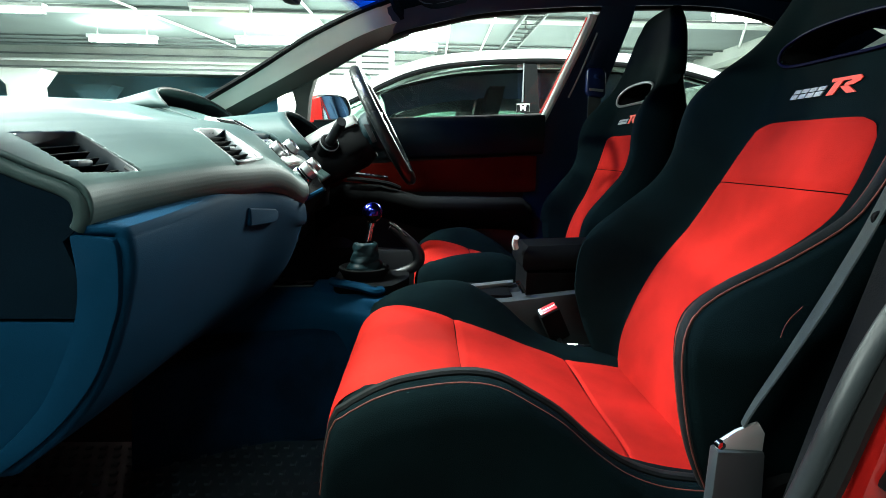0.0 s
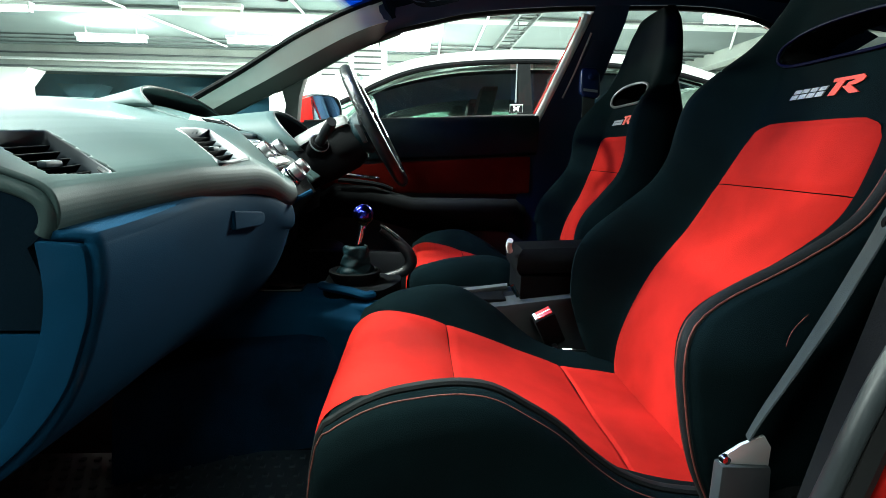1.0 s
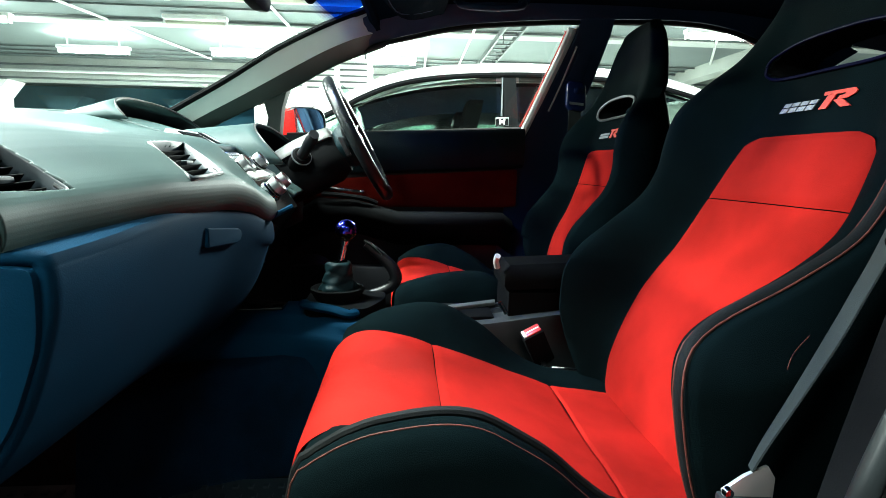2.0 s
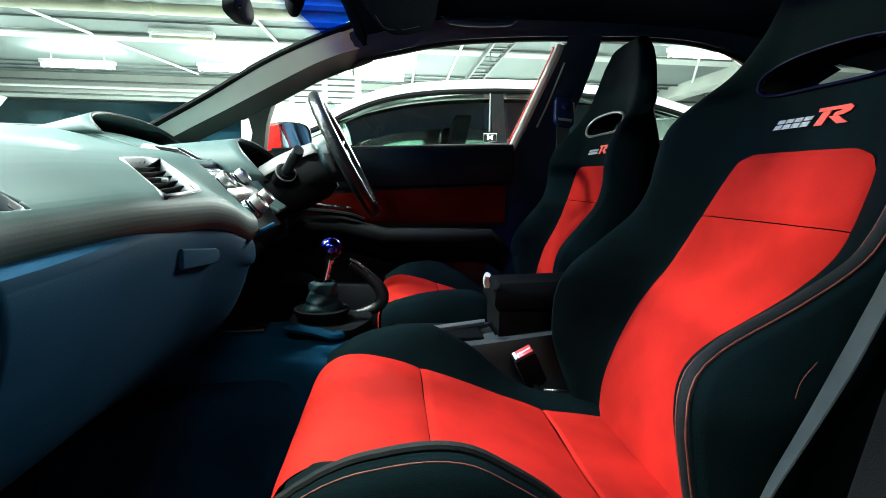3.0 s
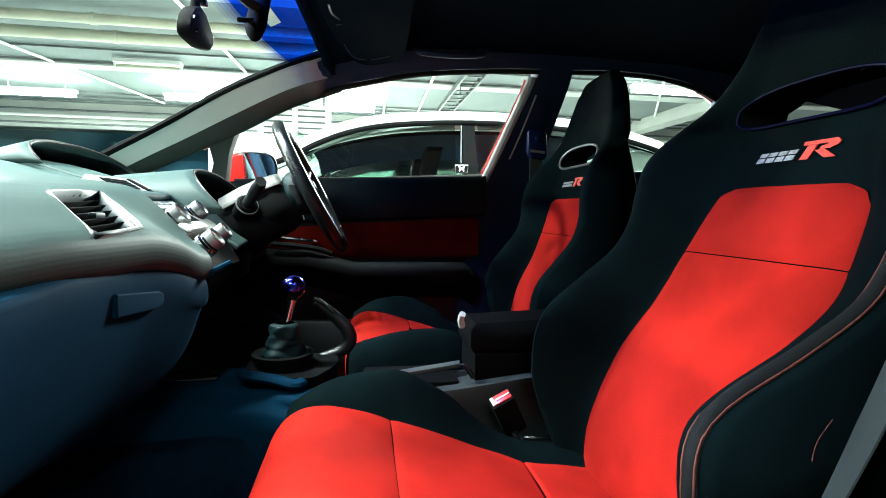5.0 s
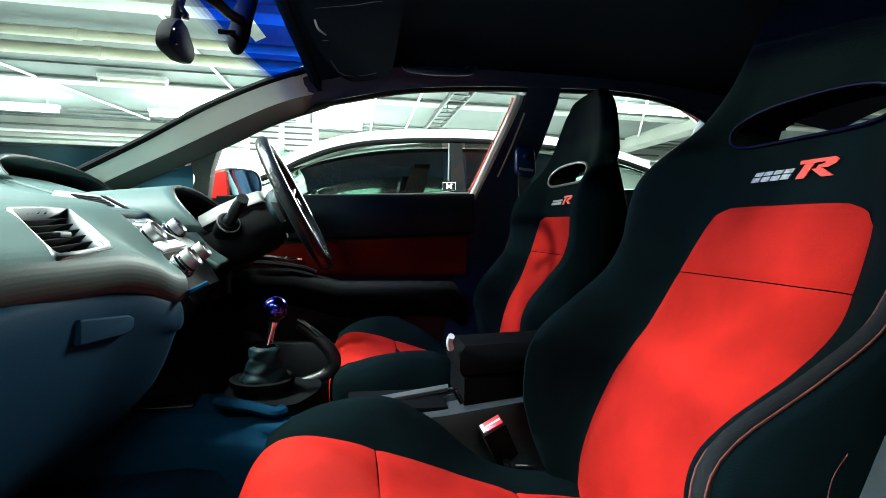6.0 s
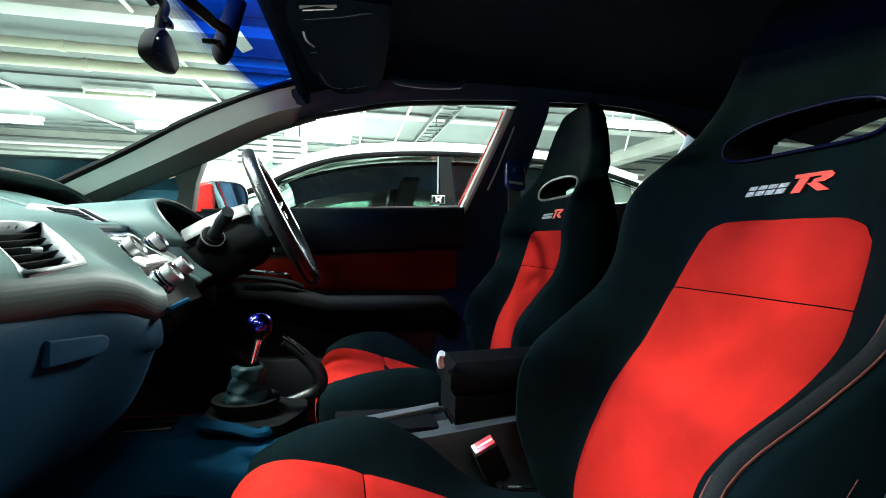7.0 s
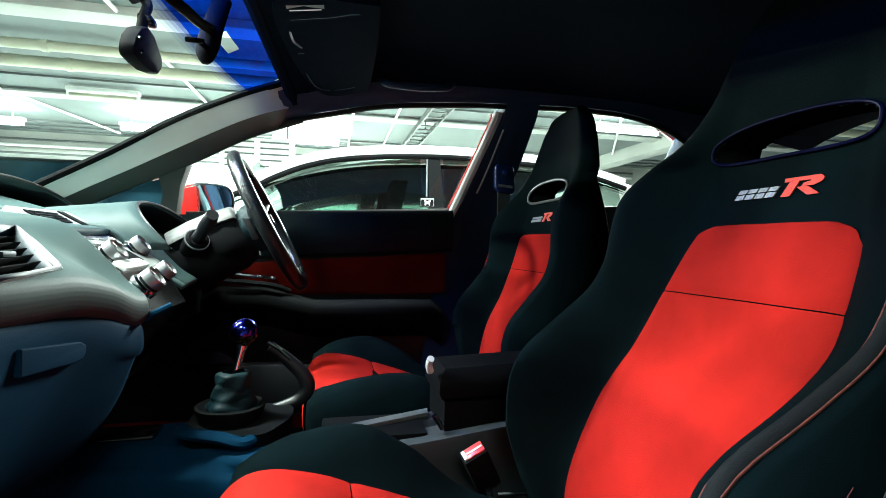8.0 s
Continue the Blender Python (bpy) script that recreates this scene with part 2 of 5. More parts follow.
def lathe(profile, m=None, n=24):
    """A turned form from (radius, height) pairs about z."""
    secs = [[Vector((max(r, 1e-4) * math.cos(2 * math.pi * k / n), max(r, 1e-4) * math.sin(2 * math.pi * k / n), h)) for k in range(n)] for r, h in profile]
    bm = loft(secs)
    if m is not None:
        bmesh.ops.transform(bm, matrix=m, verts=bm.verts)
    return bm


def plate(front, depth, r=0.0, seg=2):
    """A solid from a polygon of points, pushed along the vector depth."""
    d = Vector(depth)
    bm = loft([[Vector(p) for p in front], [Vector(p) + d for p in front]])
    bmesh.ops.recalc_face_normals(bm, faces=bm.faces)
    return bevelled(bm, r, seg)


def turn_to(direction, place):
    return Matrix.Translation(place) @ Vector(direction).to_track_quat("Z", "Y").to_matrix().to_4x4()


# ---- the parking hall ----
def hall():
    tagged(single("ground", box((0, 4, -0.1), (60, 46, 0.2)), FLOOR_PAINT, "grey painted concrete parking hall floor", "floor"), kind="structure")
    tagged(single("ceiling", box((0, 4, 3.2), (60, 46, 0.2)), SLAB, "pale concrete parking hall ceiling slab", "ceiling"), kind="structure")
    # unseen walls, dark so that little light returns to the cabin
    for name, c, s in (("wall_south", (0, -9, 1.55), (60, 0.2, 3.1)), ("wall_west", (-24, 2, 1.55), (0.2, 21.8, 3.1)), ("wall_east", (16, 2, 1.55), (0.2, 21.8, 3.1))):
        tagged(single(name, box(c, s), SLAB, "unseen parking hall wall, kept dark to cut bounced light", "wall"), kind="structure")
    wall = single("wall_north", box((6.12, 13.1, 1.55), (19.56, 0.2, 3.1)), WHITE_WALL, "white painted far wall of the parking hall", "wall", kind="structure")
    lv = thing("ceiling_louvre", "white ventilation louvre panel with dark slots hung from the ceiling", "ventilation louvre", (-1.2, 9.3, 3.1))
    part("panel", box((-1.15, 9.3, 2.40), (1.24, 0.08, 0.58), 0.01), WHITE_WALL, lv)
    for k in range(2):
        for j in range(5):
            part("slot", box((-1.44 + 0.58 * k, 9.25, 2.62 - 0.105 * j), (0.48, 0.03, 0.026), 0.004), DARK_STEEL, lv)
    for k in (-0.5, 0.5):
        part("hanger", tube([(-1.15 + k, 9.3, 2.68), (-1.15 + k, 9.3, 3.11)], 0.015, 8), DARK_STEEL, lv)
    ld = thing("cable_ladder", "dark steel cable ladder hung under the ceiling", "cable ladder", (1.7, 8.6, 3.05))
    for x in (1.55, 1.85):
        part("side_rail", box((x, 8.6, 2.93), (0.03, 6.6, 0.09), 0.004), DARK_STEEL, ld)
    for k in range(22):
        part("rung", box((1.7, 5.4 + 0.3 * k, 2.91), (0.28, 0.03, 0.02)), DARK_STEEL, ld)
    for y in (5.6, 8.6, 11.6):
        part("hanger", tube([(1.7, y, 2.90), (1.7, y, 3.11)], 0.012, 8), DARK_STEEL, ld)
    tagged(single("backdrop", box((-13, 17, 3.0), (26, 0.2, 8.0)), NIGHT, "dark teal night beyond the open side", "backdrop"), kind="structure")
    tagged(single("parapet", box((-13.83, 13.1, 0.5), (20.3, 0.2, 1.0)), CONCRETE, "pale concrete parapet along the open side", "parapet"), kind="structure")
    # edge beam and cross beams under the slab
    for name, c, s in (("edge_beam", (-4, 12.4, 2.86), (40, 0.5, 0.5)), ("ceiling_beam", (-4, 8.75, 3.07), (40, 0.3, 0.08)), ("ceiling_beam", (-4, 5.5, 3.06), (40, 0.3, 0.10)),
                       ("ceiling_beam", (6.6, 8.5, 2.98), (0.4, 7.2, 0.26))):
        tagged(single(name, box(c, s, 0.015), CONCRETE, "pale concrete beam under the ceiling slab", "beam"), kind="structure")
    for x, y, w in ((-9.3, 12.4, 0.55), (-6.15, 15.3, 0.6), (-9.45, 15.3, 0.6), (4.2, 12.3, 0.5)):
        # the outdoor columns take the night-dimmed colour
        paint, words = (WHITE_WALL, "white painted square concrete column") if y < 13 else (NIGHT_CONCRETE, "concrete column out in the night, its dimness put into the teal")
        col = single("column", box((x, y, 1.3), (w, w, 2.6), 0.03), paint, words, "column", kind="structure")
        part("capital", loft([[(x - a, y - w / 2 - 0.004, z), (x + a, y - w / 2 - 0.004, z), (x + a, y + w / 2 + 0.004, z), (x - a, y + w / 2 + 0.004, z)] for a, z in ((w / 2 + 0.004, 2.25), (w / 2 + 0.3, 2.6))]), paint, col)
    # pipes and conduit
    for y, z, r in ((6.30, 2.97, 0.056), (6.85, 2.95, 0.070)):
        p = single("ceiling_pipe", tube([(-20 + 2 * k, y, z) for k in range(18)], r, 16), CREAM_DUCT, "cream painted pipe hung under the ceiling", "pipe", "pipes under the ceiling")
        for k in range(6):
            part("collar", tube([(-15 + 4 * k, y, z), (-14.94 + 4 * k, y, z)], r + 0.012, 16), CREAM_DUCT, p)
    for a, b in (((-1.95, 5.0, 3.05), (-1.7, 12.0, 3.05)), ((-5.3, 5.0, 3.05), (-4.1, 11.5, 3.05)), ((0.4, 4.6, 3.05), (0.5, 12.0, 3.05)), ((1.1, 4.6, 3.05), (1.25, 12, 3.05)), ((3.2, 4.6, 3.05), (6.5, 10.5, 3.05))):
        single("conduit", tube([a, b], 0.022, 8), WHITE_PLASTIC, "thin white conduit fixed to the ceiling slab", "conduit", "conduits on the ceiling")
    for y in (7.85, 8.6, 10.9, 11.3, 11.7):
        single("cable_tray", box((-4, y, 3.07), (36, 0.035, 0.03)), DARK_STEEL, "thin dark steel cable tray under the slab", "cable tray", "cable trays on the ceiling")
    for y, z, r in ((12.05, 2.63, 0.022), (12.0, 2.78, 0.03), (11.95, 2.90, 0.022)):
        single("edge_conduit", tube([(-16, y, z), (-3.7, y, z), (8, y, z)], r, 8), DARK_STEEL if r < 0.03 else WHITE_PLASTIC, "thin conduit along the edge beam", "conduit", "conduits along the edge beam")
    # strip lights, the added fill ones included
    lit = [(a, b) for a, b, _ in LAMPS]
    for x, y in lit + [(-3.15, 8.25)]:
        on = (x, y) != (-3.15, 8.25)
        t = thing("strip_and_fill_light", "lit fluorescent strip light under the ceiling, some added unseen as fill" if on else "unlit cream fluorescent strip light under the ceiling", "light", (x, y, 3.1), "strip lights")
        drop = 0.15 if on else 0.0
        part("housing", box((x, y, 3.03 - drop), (1.26 if on else 0.95, 0.13, 0.06), 0.01), WHITE_PLASTIC, t)
        part("lamp_tube", tube([(x - (0.58 if on else 0.44), y, 2.955 - drop), (x + (0.58 if on else 0.44), y, 2.955 - drop)], 0.03, 10), TUBE if on else CREAM_DUCT, t)
        for e in (-1, 1):
            part("end_cap", box((x + e * (0.6 if on else 0.455), y, 2.965 - drop), (0.03, 0.08, 0.09), 0.006), WHITE_PLASTIC, t)
            if on:
                part("hanger", tube([(x + e * 0.45, y, 2.90), (x + e * 0.45, y, 3.11)], 0.006, 6), DARK_STEEL, t)


hall()


# ---- the white car in the next bay ----
def side_y(z, base=2.50):
    return base + max(0.0, z - 0.98) * 0.32


def next_car():
    car = thing("white_car", "white parked hatchback with dark green tinted windows", "car", (0.4, 3.35, 0))
    mid = 3.36
    # lower body: sections along the car, each half outline mirrored
    prof = [(-2.0, 0.55, 0.62, 0.62), (-1.9, 0.40, 0.74, 0.74), (-1.6, 0.26, 0.84, 0.80), (-1.0, 0.24, 0.95, 0.85), (-0.5, 0.22, 0.965, 0.86), (0.6, 0.22, 1.03, 0.86), (1.7, 0.24, 1.06, 0.85), (2.15, 0.32, 1.05, 0.78), (2.3, 0.5, 0.98, 0.66)]
    secs = []
    for x, zb, zt, w in prof:
        half = [(w * 0.82, zb), (w * 0.97, zb + 0.06), (w, (zb + zt) / 2), (w * 0.985, zt - 0.05), (w * 0.95, zt)]
        secs.append([(x, mid - a, z) for a, z in half] + [(x, mid + a, z) for a, z in reversed(half)])
    part("body", bevelled(loft(secs), 0.0), WHITE_PAINT, car, sharp=50)
    top = spline([(-0.95, 1.0), (-0.6, 1.16), (-0.27, 1.285), (0.1, 1.385), (0.5, 1.43), (1.0, 1.44), (1.6, 1.40), (2.0, 1.30)])
    # roof skin
    part("roof", grid(lambda u, v: Vector((-0.30 + 2.2 * u, mid + (2 * v - 1) * 0.72, top(-0.30 + 2.2 * u) - 0.10 * abs(2 * v - 1) ** 3)), 24, 14), WHITE_PAINT, car).modifiers.new("thick", "SOLIDIFY").thickness = 0.03
    part("headliner", grid(lambda u, v: Vector((-0.28 + 2.1 * u, mid + (2 * v - 1) * 0.69, top(-0.28 + 2.1 * u) - 0.045 - 0.10 * abs(2 * v - 1) ** 3)), 16, 12), LINER, car)
    part("cabin_floor", box((0.55, mid, 0.93), (1.7, 1.5, 0.02)), LINER, car)
    edge = [(-0.62, 1.0), (-0.40, 1.085), (-0.268, 1.15), (-0.19, 1.195), (-0.033, 1.262), (0.186, 1.312), (0.531, 1.342), (0.9, 1.345), (1.4, 1.31), (1.75, 1.22)]
    for s in (-1, 1):
        def at(x, z, off=0.0):
            return Vector((x, mid + s * (mid - side_y(z) + off), z))
        rail = smooth_path([at(x, z) for x, z in edge], 4)
        part("window_rail", tube(rail, 0.014, 8), MATT_BLACK, car, "black window surround")
        part("window_trim", tube([p + Vector((0, -s * 0.03, -0.03)) for p in rail], 0.005, 6), SILVER, car, "thin bright window trim")
        part("roof_rail", tube([p + Vector((0, -s * 0.030, 0.036)) for p in rail], 0.030, 8), WHITE_PAINT, car)
        belt = [at(-0.62, 0.985), at(0.1, 1.008), at(0.6, 1.038), at(1.2, 1.06), at(1.75, 1.08)]
        part("belt_moulding", tube(belt, 0.016, 8), MATT_BLACK, car)
        for nm, x0, x1, lab in (("front_window", -0.55, 0.535, ""), ("rear_window", 0.66, 1.70, "")):
            f = spline(edge)
            low = spline([(-0.62, 0.985), (0.1, 1.008), (0.6, 1.038), (1.75, 1.08)])
            part(nm, grid(lambda u, v, x0=x0, x1=x1: at(x0 + (x1 - x0) * u, low(x0 + (x1 - x0) * u) * (1 - v) + v * f(x0 + (x1 - x0) * u), 0.004), 12, 4), GREEN_GLASS, car).visible_shadow = False
        part("door_pillar", plate([at(0.575, 1.02), at(0.655, 1.02), at(0.645, 1.345), at(0.575, 1.345)], (0, -s * 0.05, 0), 0.004), MATT_BLACK, car)
        part("pillar_strip", plate([at(0.556, 1.12, 0.006), at(0.564, 1.12, 0.006), at(0.574, 1.33, 0.006), at(0.569, 1.33, 0.006)], (0, -s * 0.01, 0)), VENT_FRAME, car, "bright metal strip")
        part("sill", tube([(-1.3, mid + s * 0.83, 0.26), (1.6, mid + s * 0.83, 0.26)], 0.06, 8), MATT_BLACK, car)
    for x in (-1.25, 1.45):
        for s in (-1, 1):
            w = part("wheel", lathe([(0.0, -0.09), (0.2, -0.1), (0.29, -0.1), (0.31, -0.07), (0.31, 0.07), (0.29, 0.1), (0.2, 0.1), (0.0, 0.06)], Matrix.Translation((x, mid + s * 0.76, 0.31)) @ Euler((radians(90 * s), 0, 0)).to_matrix().to_4x4(), 28), RUBBER, car)
            part("rim", lathe([(0.0, 0.075), (0.05, 0.08), (0.18, 0.1), (0.2, 0.115)], Matrix.Translation((x, mid + s * 0.76, 0.31)) @ Euler((radians(-90 * s), 0, 0)).to_matrix().to_4x4(), 20), SATIN, w)
    # windscreen, cabin
    part("windscreen", grid(lambda u, v: Vector((-0.72 + 0.42 * v, mid + (2 * u - 1) * (0.74 - 0.12 * v), 0.995 + 0.29 * v + 0.02 * math.sin(math.pi * u))), 8, 4), GREEN_GLASS, car).visible_shadow = False
    for s in (-1, 1):
        part("front_pillar", tube([(-0.70, mid + s * 0.76, 0.985), (-0.33, mid + s * 0.66, 1.29)], 0.032, 8), WHITE_PAINT, car)
    part("dashboard", box((-0.62, mid, 0.93), (0.5, 1.4, 0.16), 0.05), MATT_BLACK, car)
    for s in (-1, 1):
        x, y = 0.30, mid + s * 0.36
        secs = [[(x + dx + 0.02, y + a, z), (x + dx - 0.07, y + a * 0.9, z), (x + dx - 0.07, y - a * 0.9, z), (x + dx + 0.02, y - a, z)] for dx, z, a in ((0, 0.55, 0.22), (0.08, 0.8, 0.24), (0.14, 1.0, 0.2), (0.15, 1.06, 0.1), (0.16, 1.08, 0.12), (0.19, 1.22, 0.12), (0.2, 1.25, 0.08))]
        part("front_seat", bevelled(loft(secs), 0.015), BLACK_CLOTH, car)
        for e in (-0.04, 0.04):
            part("headrest_post", tube([(x + 0.115, y + e, 0.98), (x + 0.135, y + e, 1.10)], 0.007, 8), CHROME, car)
    rim = smooth_path([(-0.28 + 0.08 * math.sin(k), mid + 0.36 + 0.18 * math.cos(k), 0.96 + 0.16 * math.sin(k)) for k in (2 * math.pi * j / 12 for j in range(12))], 3, True)
    part("steering_wheel", tube(rim, 0.014, 8, True), BLACK_LEATHER, car)
    part("inside_mirror", box((-0.30, mid - 0.1, 1.22), (0.03, 0.22, 0.06), 0.012), SATIN, car)
    wm = part("wing_mirror", bevelled(loft([[(-0.60 + a, 2.50 - b, 0.94 + c) for a, c in ((-0.08 * e, -0.05 * e), (0.05 * e, -0.05 * e), (0.05 * e, 0.06 * e), (-0.06 * e, 0.05 * e))] for b, e in ((-0.04, 0.6), (0.03, 1), (0.15, 1), (0.19, 0.7))]), 0.012), WHITE_PAINT, car)
    tagged(copy_thing(car, pose(0.4, 5.9, 0) @ Matrix.Scale(1.09, 4)), "white parked hatchback beyond the first one", group="")
    # square notice with a plain emblem
    st = single("notice_sticker", plate([(0.522, side_y(1.06) - 0.012, 1.062), (0.598, side_y(1.06) - 0.012, 1.064), (0.598, side_y(1.11) - 0.012, 1.112), (0.522, side_y(1.11) - 0.012, 1.110)], (0, 0.002, 0)), MATT_BLACK, "small black sticker with white border on a car window", "sticker")
    y0 = side_y(1.08) - 0.0145
    fr = [(0.526, 1.066), (0.594, 1.068), (0.594, 1.108), (0.526, 1.106)]
    part("border", tube([(x, y0, z) for x, z in fr], 0.0026, 6, True), WHITE_PLASTIC, st)
    part("emblem", merge(box((0.56, y0, 1.088), (0.026, 0.003, 0.014)), box((0.548, y0, 1.098), (0.010, 0.003, 0.006)), box((0.572, y0, 1.098), (0.010, 0.003, 0.006)), box((0.549, y0, 1.078), (0.006, 0.003, 0.008)), box((0.571, y0, 1.078), (0.006, 0.003, 0.008))), WHITE_PLASTIC, st)


next_car()


# ---- the red car: shell ----
def wall_y(z):
    """Inner face of the driver's side, leaning in above the belt line."""
    return 1.58 - max(0.0, z - 0.96) * 0.42


def skin(poly, thick, r=0.004, inset=0.0):
    """A solid from a polygon (x, z) on the driver's side, thick outwards."""
    return plate([(x, wall_y(z) - inset, z) for x, z in poly], (0, thick, 0), r)


def shell():
    car = thing("car_body", "red car body seen from inside with dark lining", "car body", (0.4, 0.855, 0), kind="structure")
    part("floor_pan", box((0.25, 0.855, 0.255), (2.7, 1.5, 0.05), 0.01), CARPET, car)
    part("firewall", box((-1.02, 0.855, 0.6), (0.04, 1.5, 0.66), 0.0), CARPET, car)
    part("rear_bulkhead", box((1.62, 0.855, 0.7), (0.06, 1.42, 0.9), 0.02), LINER, car)
    rear = part("parcel_shelf", box((1.75, 0.855, 1.05), (0.6, 1.3, 0.03), 0.01), LINER, car)
    # roof: lining below, red skin above
    front = spline([(0.0, -0.125), (0.3, -0.108), (0.6, -0.092), (0.85, -0.066), (1.0, -0.044)])

    def lining(u, v, up=0.0):
        s = abs(2 * v - 1)
        y = 0.855 + (2 * v - 1) * 0.585
        x0 = front(s)
        x = x0 + (1.75 - x0) * u
        crown = 1.385 + 0.02 * math.sin(math.pi * min(1, max(0, (x + 0.1) / 1.6))) - 0.035 * max(0, 0.1 - x) / 0.25 - 0.12 * max(0, x - 1.0) ** 1.5
        return Vector((x, y, crown - 0.075 * s**3.2 - 0.035 * s**4 * max(0, 1 - 6 * u) + up))
    part("roof_lining", grid(lambda u, v: lining(u, v), 28, 30), LINER, car, "dark cloth roof lining")
    part("roof_skin", grid(lambda u, v: lining(u, v, 0.045), 28, 30), RED_PAINT, car)
    part("front_header", tube([lining(0, k / 24, 0.01) for k in range(25)], 0.018, 8), LINER, car)
    # windscreen pillar on the driver's side
    up = [(-0.80, 0.90), (-0.72, 0.945), (-0.633, 0.998), (-0.48, 1.086), (-0.333, 1.177), (-0.193, 1.248), (-0.084, 1.292), (0.0, 1.325)]
    lo = [(-0.66, 0.86), (-0.60, 0.93), (-0.53, 0.972), (-0.41, 1.032), (-0.30, 1.086), (-0.19, 1.147), (-0.10, 1.187), (-0.02, 1.222)]
    for s in (1, -1):
        def y_of(v, s=s):
            return v if s > 0 else 1.71 - v
        ups = smooth_path([(x, y_of(1.40), z) for x, z in up], 4)
        los = smooth_path([(x, y_of(1.475), z) for x, z in lo], 4)
        secs, frame_secs = [], []
        for a, b in zip(ups, los):
            m1, m2 = a.lerp(b, 0.05), a.lerp(b, 0.58)
            m2 = m2 + Vector((0.002, -s * 0.034, 0))
            sink = Vector((0, s * 0.05 * min(1, max(0, (a.x + 0.10) / 0.10)), 0))
            a, b, m1, m2 = a + sink, b + sink * 0.6, m1 + sink, m2 + sink
            if a.x < 0.01:
                secs.append([a, m1 + Vector((0, -s * 0.024, 0)), m1.lerp(m2, 0.5) + Vector((0, -s * 0.010, 0.003)), m2, m2 + Vector((-0.004, s * 0.04, -0.004)), a + Vector((-0.02, s * 0.06, 0.02))])
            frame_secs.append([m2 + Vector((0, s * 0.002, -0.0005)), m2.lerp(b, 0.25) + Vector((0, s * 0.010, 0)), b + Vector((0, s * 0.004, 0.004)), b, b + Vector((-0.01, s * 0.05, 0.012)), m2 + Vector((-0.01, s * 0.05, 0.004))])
        # lower pillar band: its shade is put into a darker grey than the trim
        part("door_frame", loft(frame_secs), PILLAR_SHADED, car, "door frame under the pillar trim, shade put into its grey", 50)
        part("windscreen_pillar", loft(secs), GREY_TRIM, car, "grey moulded windscreen pillar trim", 50)
        part("screen_seal", tube([a + Vector((-0.004, -s * 0.016, 0.001)) for a in ups], 0.010, 8), MATT_BLACK, car)
        part("outer_pillar", tube([a.lerp(b, 0.5) + Vector((-0.03, s * 0.085, 0.03)) for a, b in zip(ups, los)], 0.035, 8), RED_PAINT, car)
    # roof side rails above the doors
    tops = [(-0.11, 1.232), (0.02, 1.285), (0.12, 1.305), (0.30, 1.322), (0.55, 1.338), (0.75, 1.345), (0.95, 1.345), (1.12, 1.328), (1.30, 1.285), (1.50, 1.20)]
    low = [(-0.17, 1.178), (-0.06, 1.222), (0.06, 1.252), (0.225, 1.284), (0.45, 1.303), (0.60, 1.310), (0.883, 1.318), (1.068, 1.305), (1.23, 1.262), (1.42, 1.17)]
    for s in (1, -1):
        a = smooth_path([(x, 1.395 if s > 0 else 0.315, z + 0.035) for x, z in tops], 4)
        b = smooth_path([(x, wall_y(z) if s > 0 else 1.71 - wall_y(z), z) for x, z in low], 4)
        # navy holds the blue shade where the grey pillar trim runs into the rail
        part("roof_rail", loft([[p, p.lerp(q, 0.5) + Vector((0, -s * 0.012, -0.004)), q, q + Vector((0, s * 0.05, 0.01)), p + Vector((0, s * 0.07, 0.03))] for p, q in zip(a, b)]), NAVY_TRIM, car, "", 50)
        part("outer_rail", tube([q + Vector((0, s * 0.095, 0.065)) for q in b], 0.034, 8), RED_PAINT, car)
        part("rail_seal", tube([q + Vector((0, s * 0.012, -0.006)) for q in b], 0.008, 8), RUBBER, car)
    # door pillar between the front and rear door
    part("door_pillar", skin([(0.30, 0.33), (0.36, 0.74), (0.478, 0.985), (0.525, 1.107), (0.585, 1.27), (0.592, 1.33), (0.705, 1.33), (0.700, 1.27), (0.672, 1.14), (0.63, 0.985), (0.56, 0.74), (0.52, 0.33)], 0.09, 0.008), NAVY_TRIM, car, "dark moulded pillar trim")
    part("door_seal", tube(smooth_path([(x, wall_y(z) + 0.018, z) for x, z in ((0.30, 0.6), (0.345, 0.74), (0.463, 0.975), (0.512, 1.107), (0.566, 1.255), (0.574, 1.29))], 5), 0.015, 8), LIT_SEAL, car, "weatherstrip with lamp light put into its pale grey")
    part("door_frame_edge", tube(smooth_path([(x, wall_y(z) + 0.05, z) for x, z in ((0.447, 0.975), (0.499, 1.107), (0.555, 1.255), (0.562, 1.29))], 5), 0.004, 8), RED_PAINT, car, "red painted door frame edge")
    part("slim_strip", tube(smooth_path([(x, wall_y(z) - 0.004, z) for x, z in ((0.533, 1.04), (0.560, 1.12), (0.592, 1.235))], 5), 0.0035, 6), SATIN, car)
    bp = part("belt_guide", plate([(0.565, 1.478, 1.118), (0.575, 1.478, 1.128), (0.618, 1.478, 1.125), (0.628, 1.478, 1.112), (0.634, 1.478, 1.042), (0.622, 1.478, 1.030), (0.580, 1.478, 1.036), (0.566, 1.478, 1.05)], (0, -0.026, 0), 0.009, 3), NAVY_GLOSS, car, "glossy dark blue seat belt guide")
    part("bolt", lathe([(0, 0.0), (0.011, 0.0), (0.009, 0.008), (0, 0.010)], turn_to((0, -1, 0), (0.598, 1.454, 1.098)), 12), NAVY_GLOSS, bp)
    part("guide_slot", plate([(0.575, 1.4515, 1.062), (0.622, 1.4515, 1.058), (0.622, 1.4515, 1.050), (0.576, 1.4515, 1.054)], (0, -0.002, 0)), SATIN, bp, "bright slot edge")
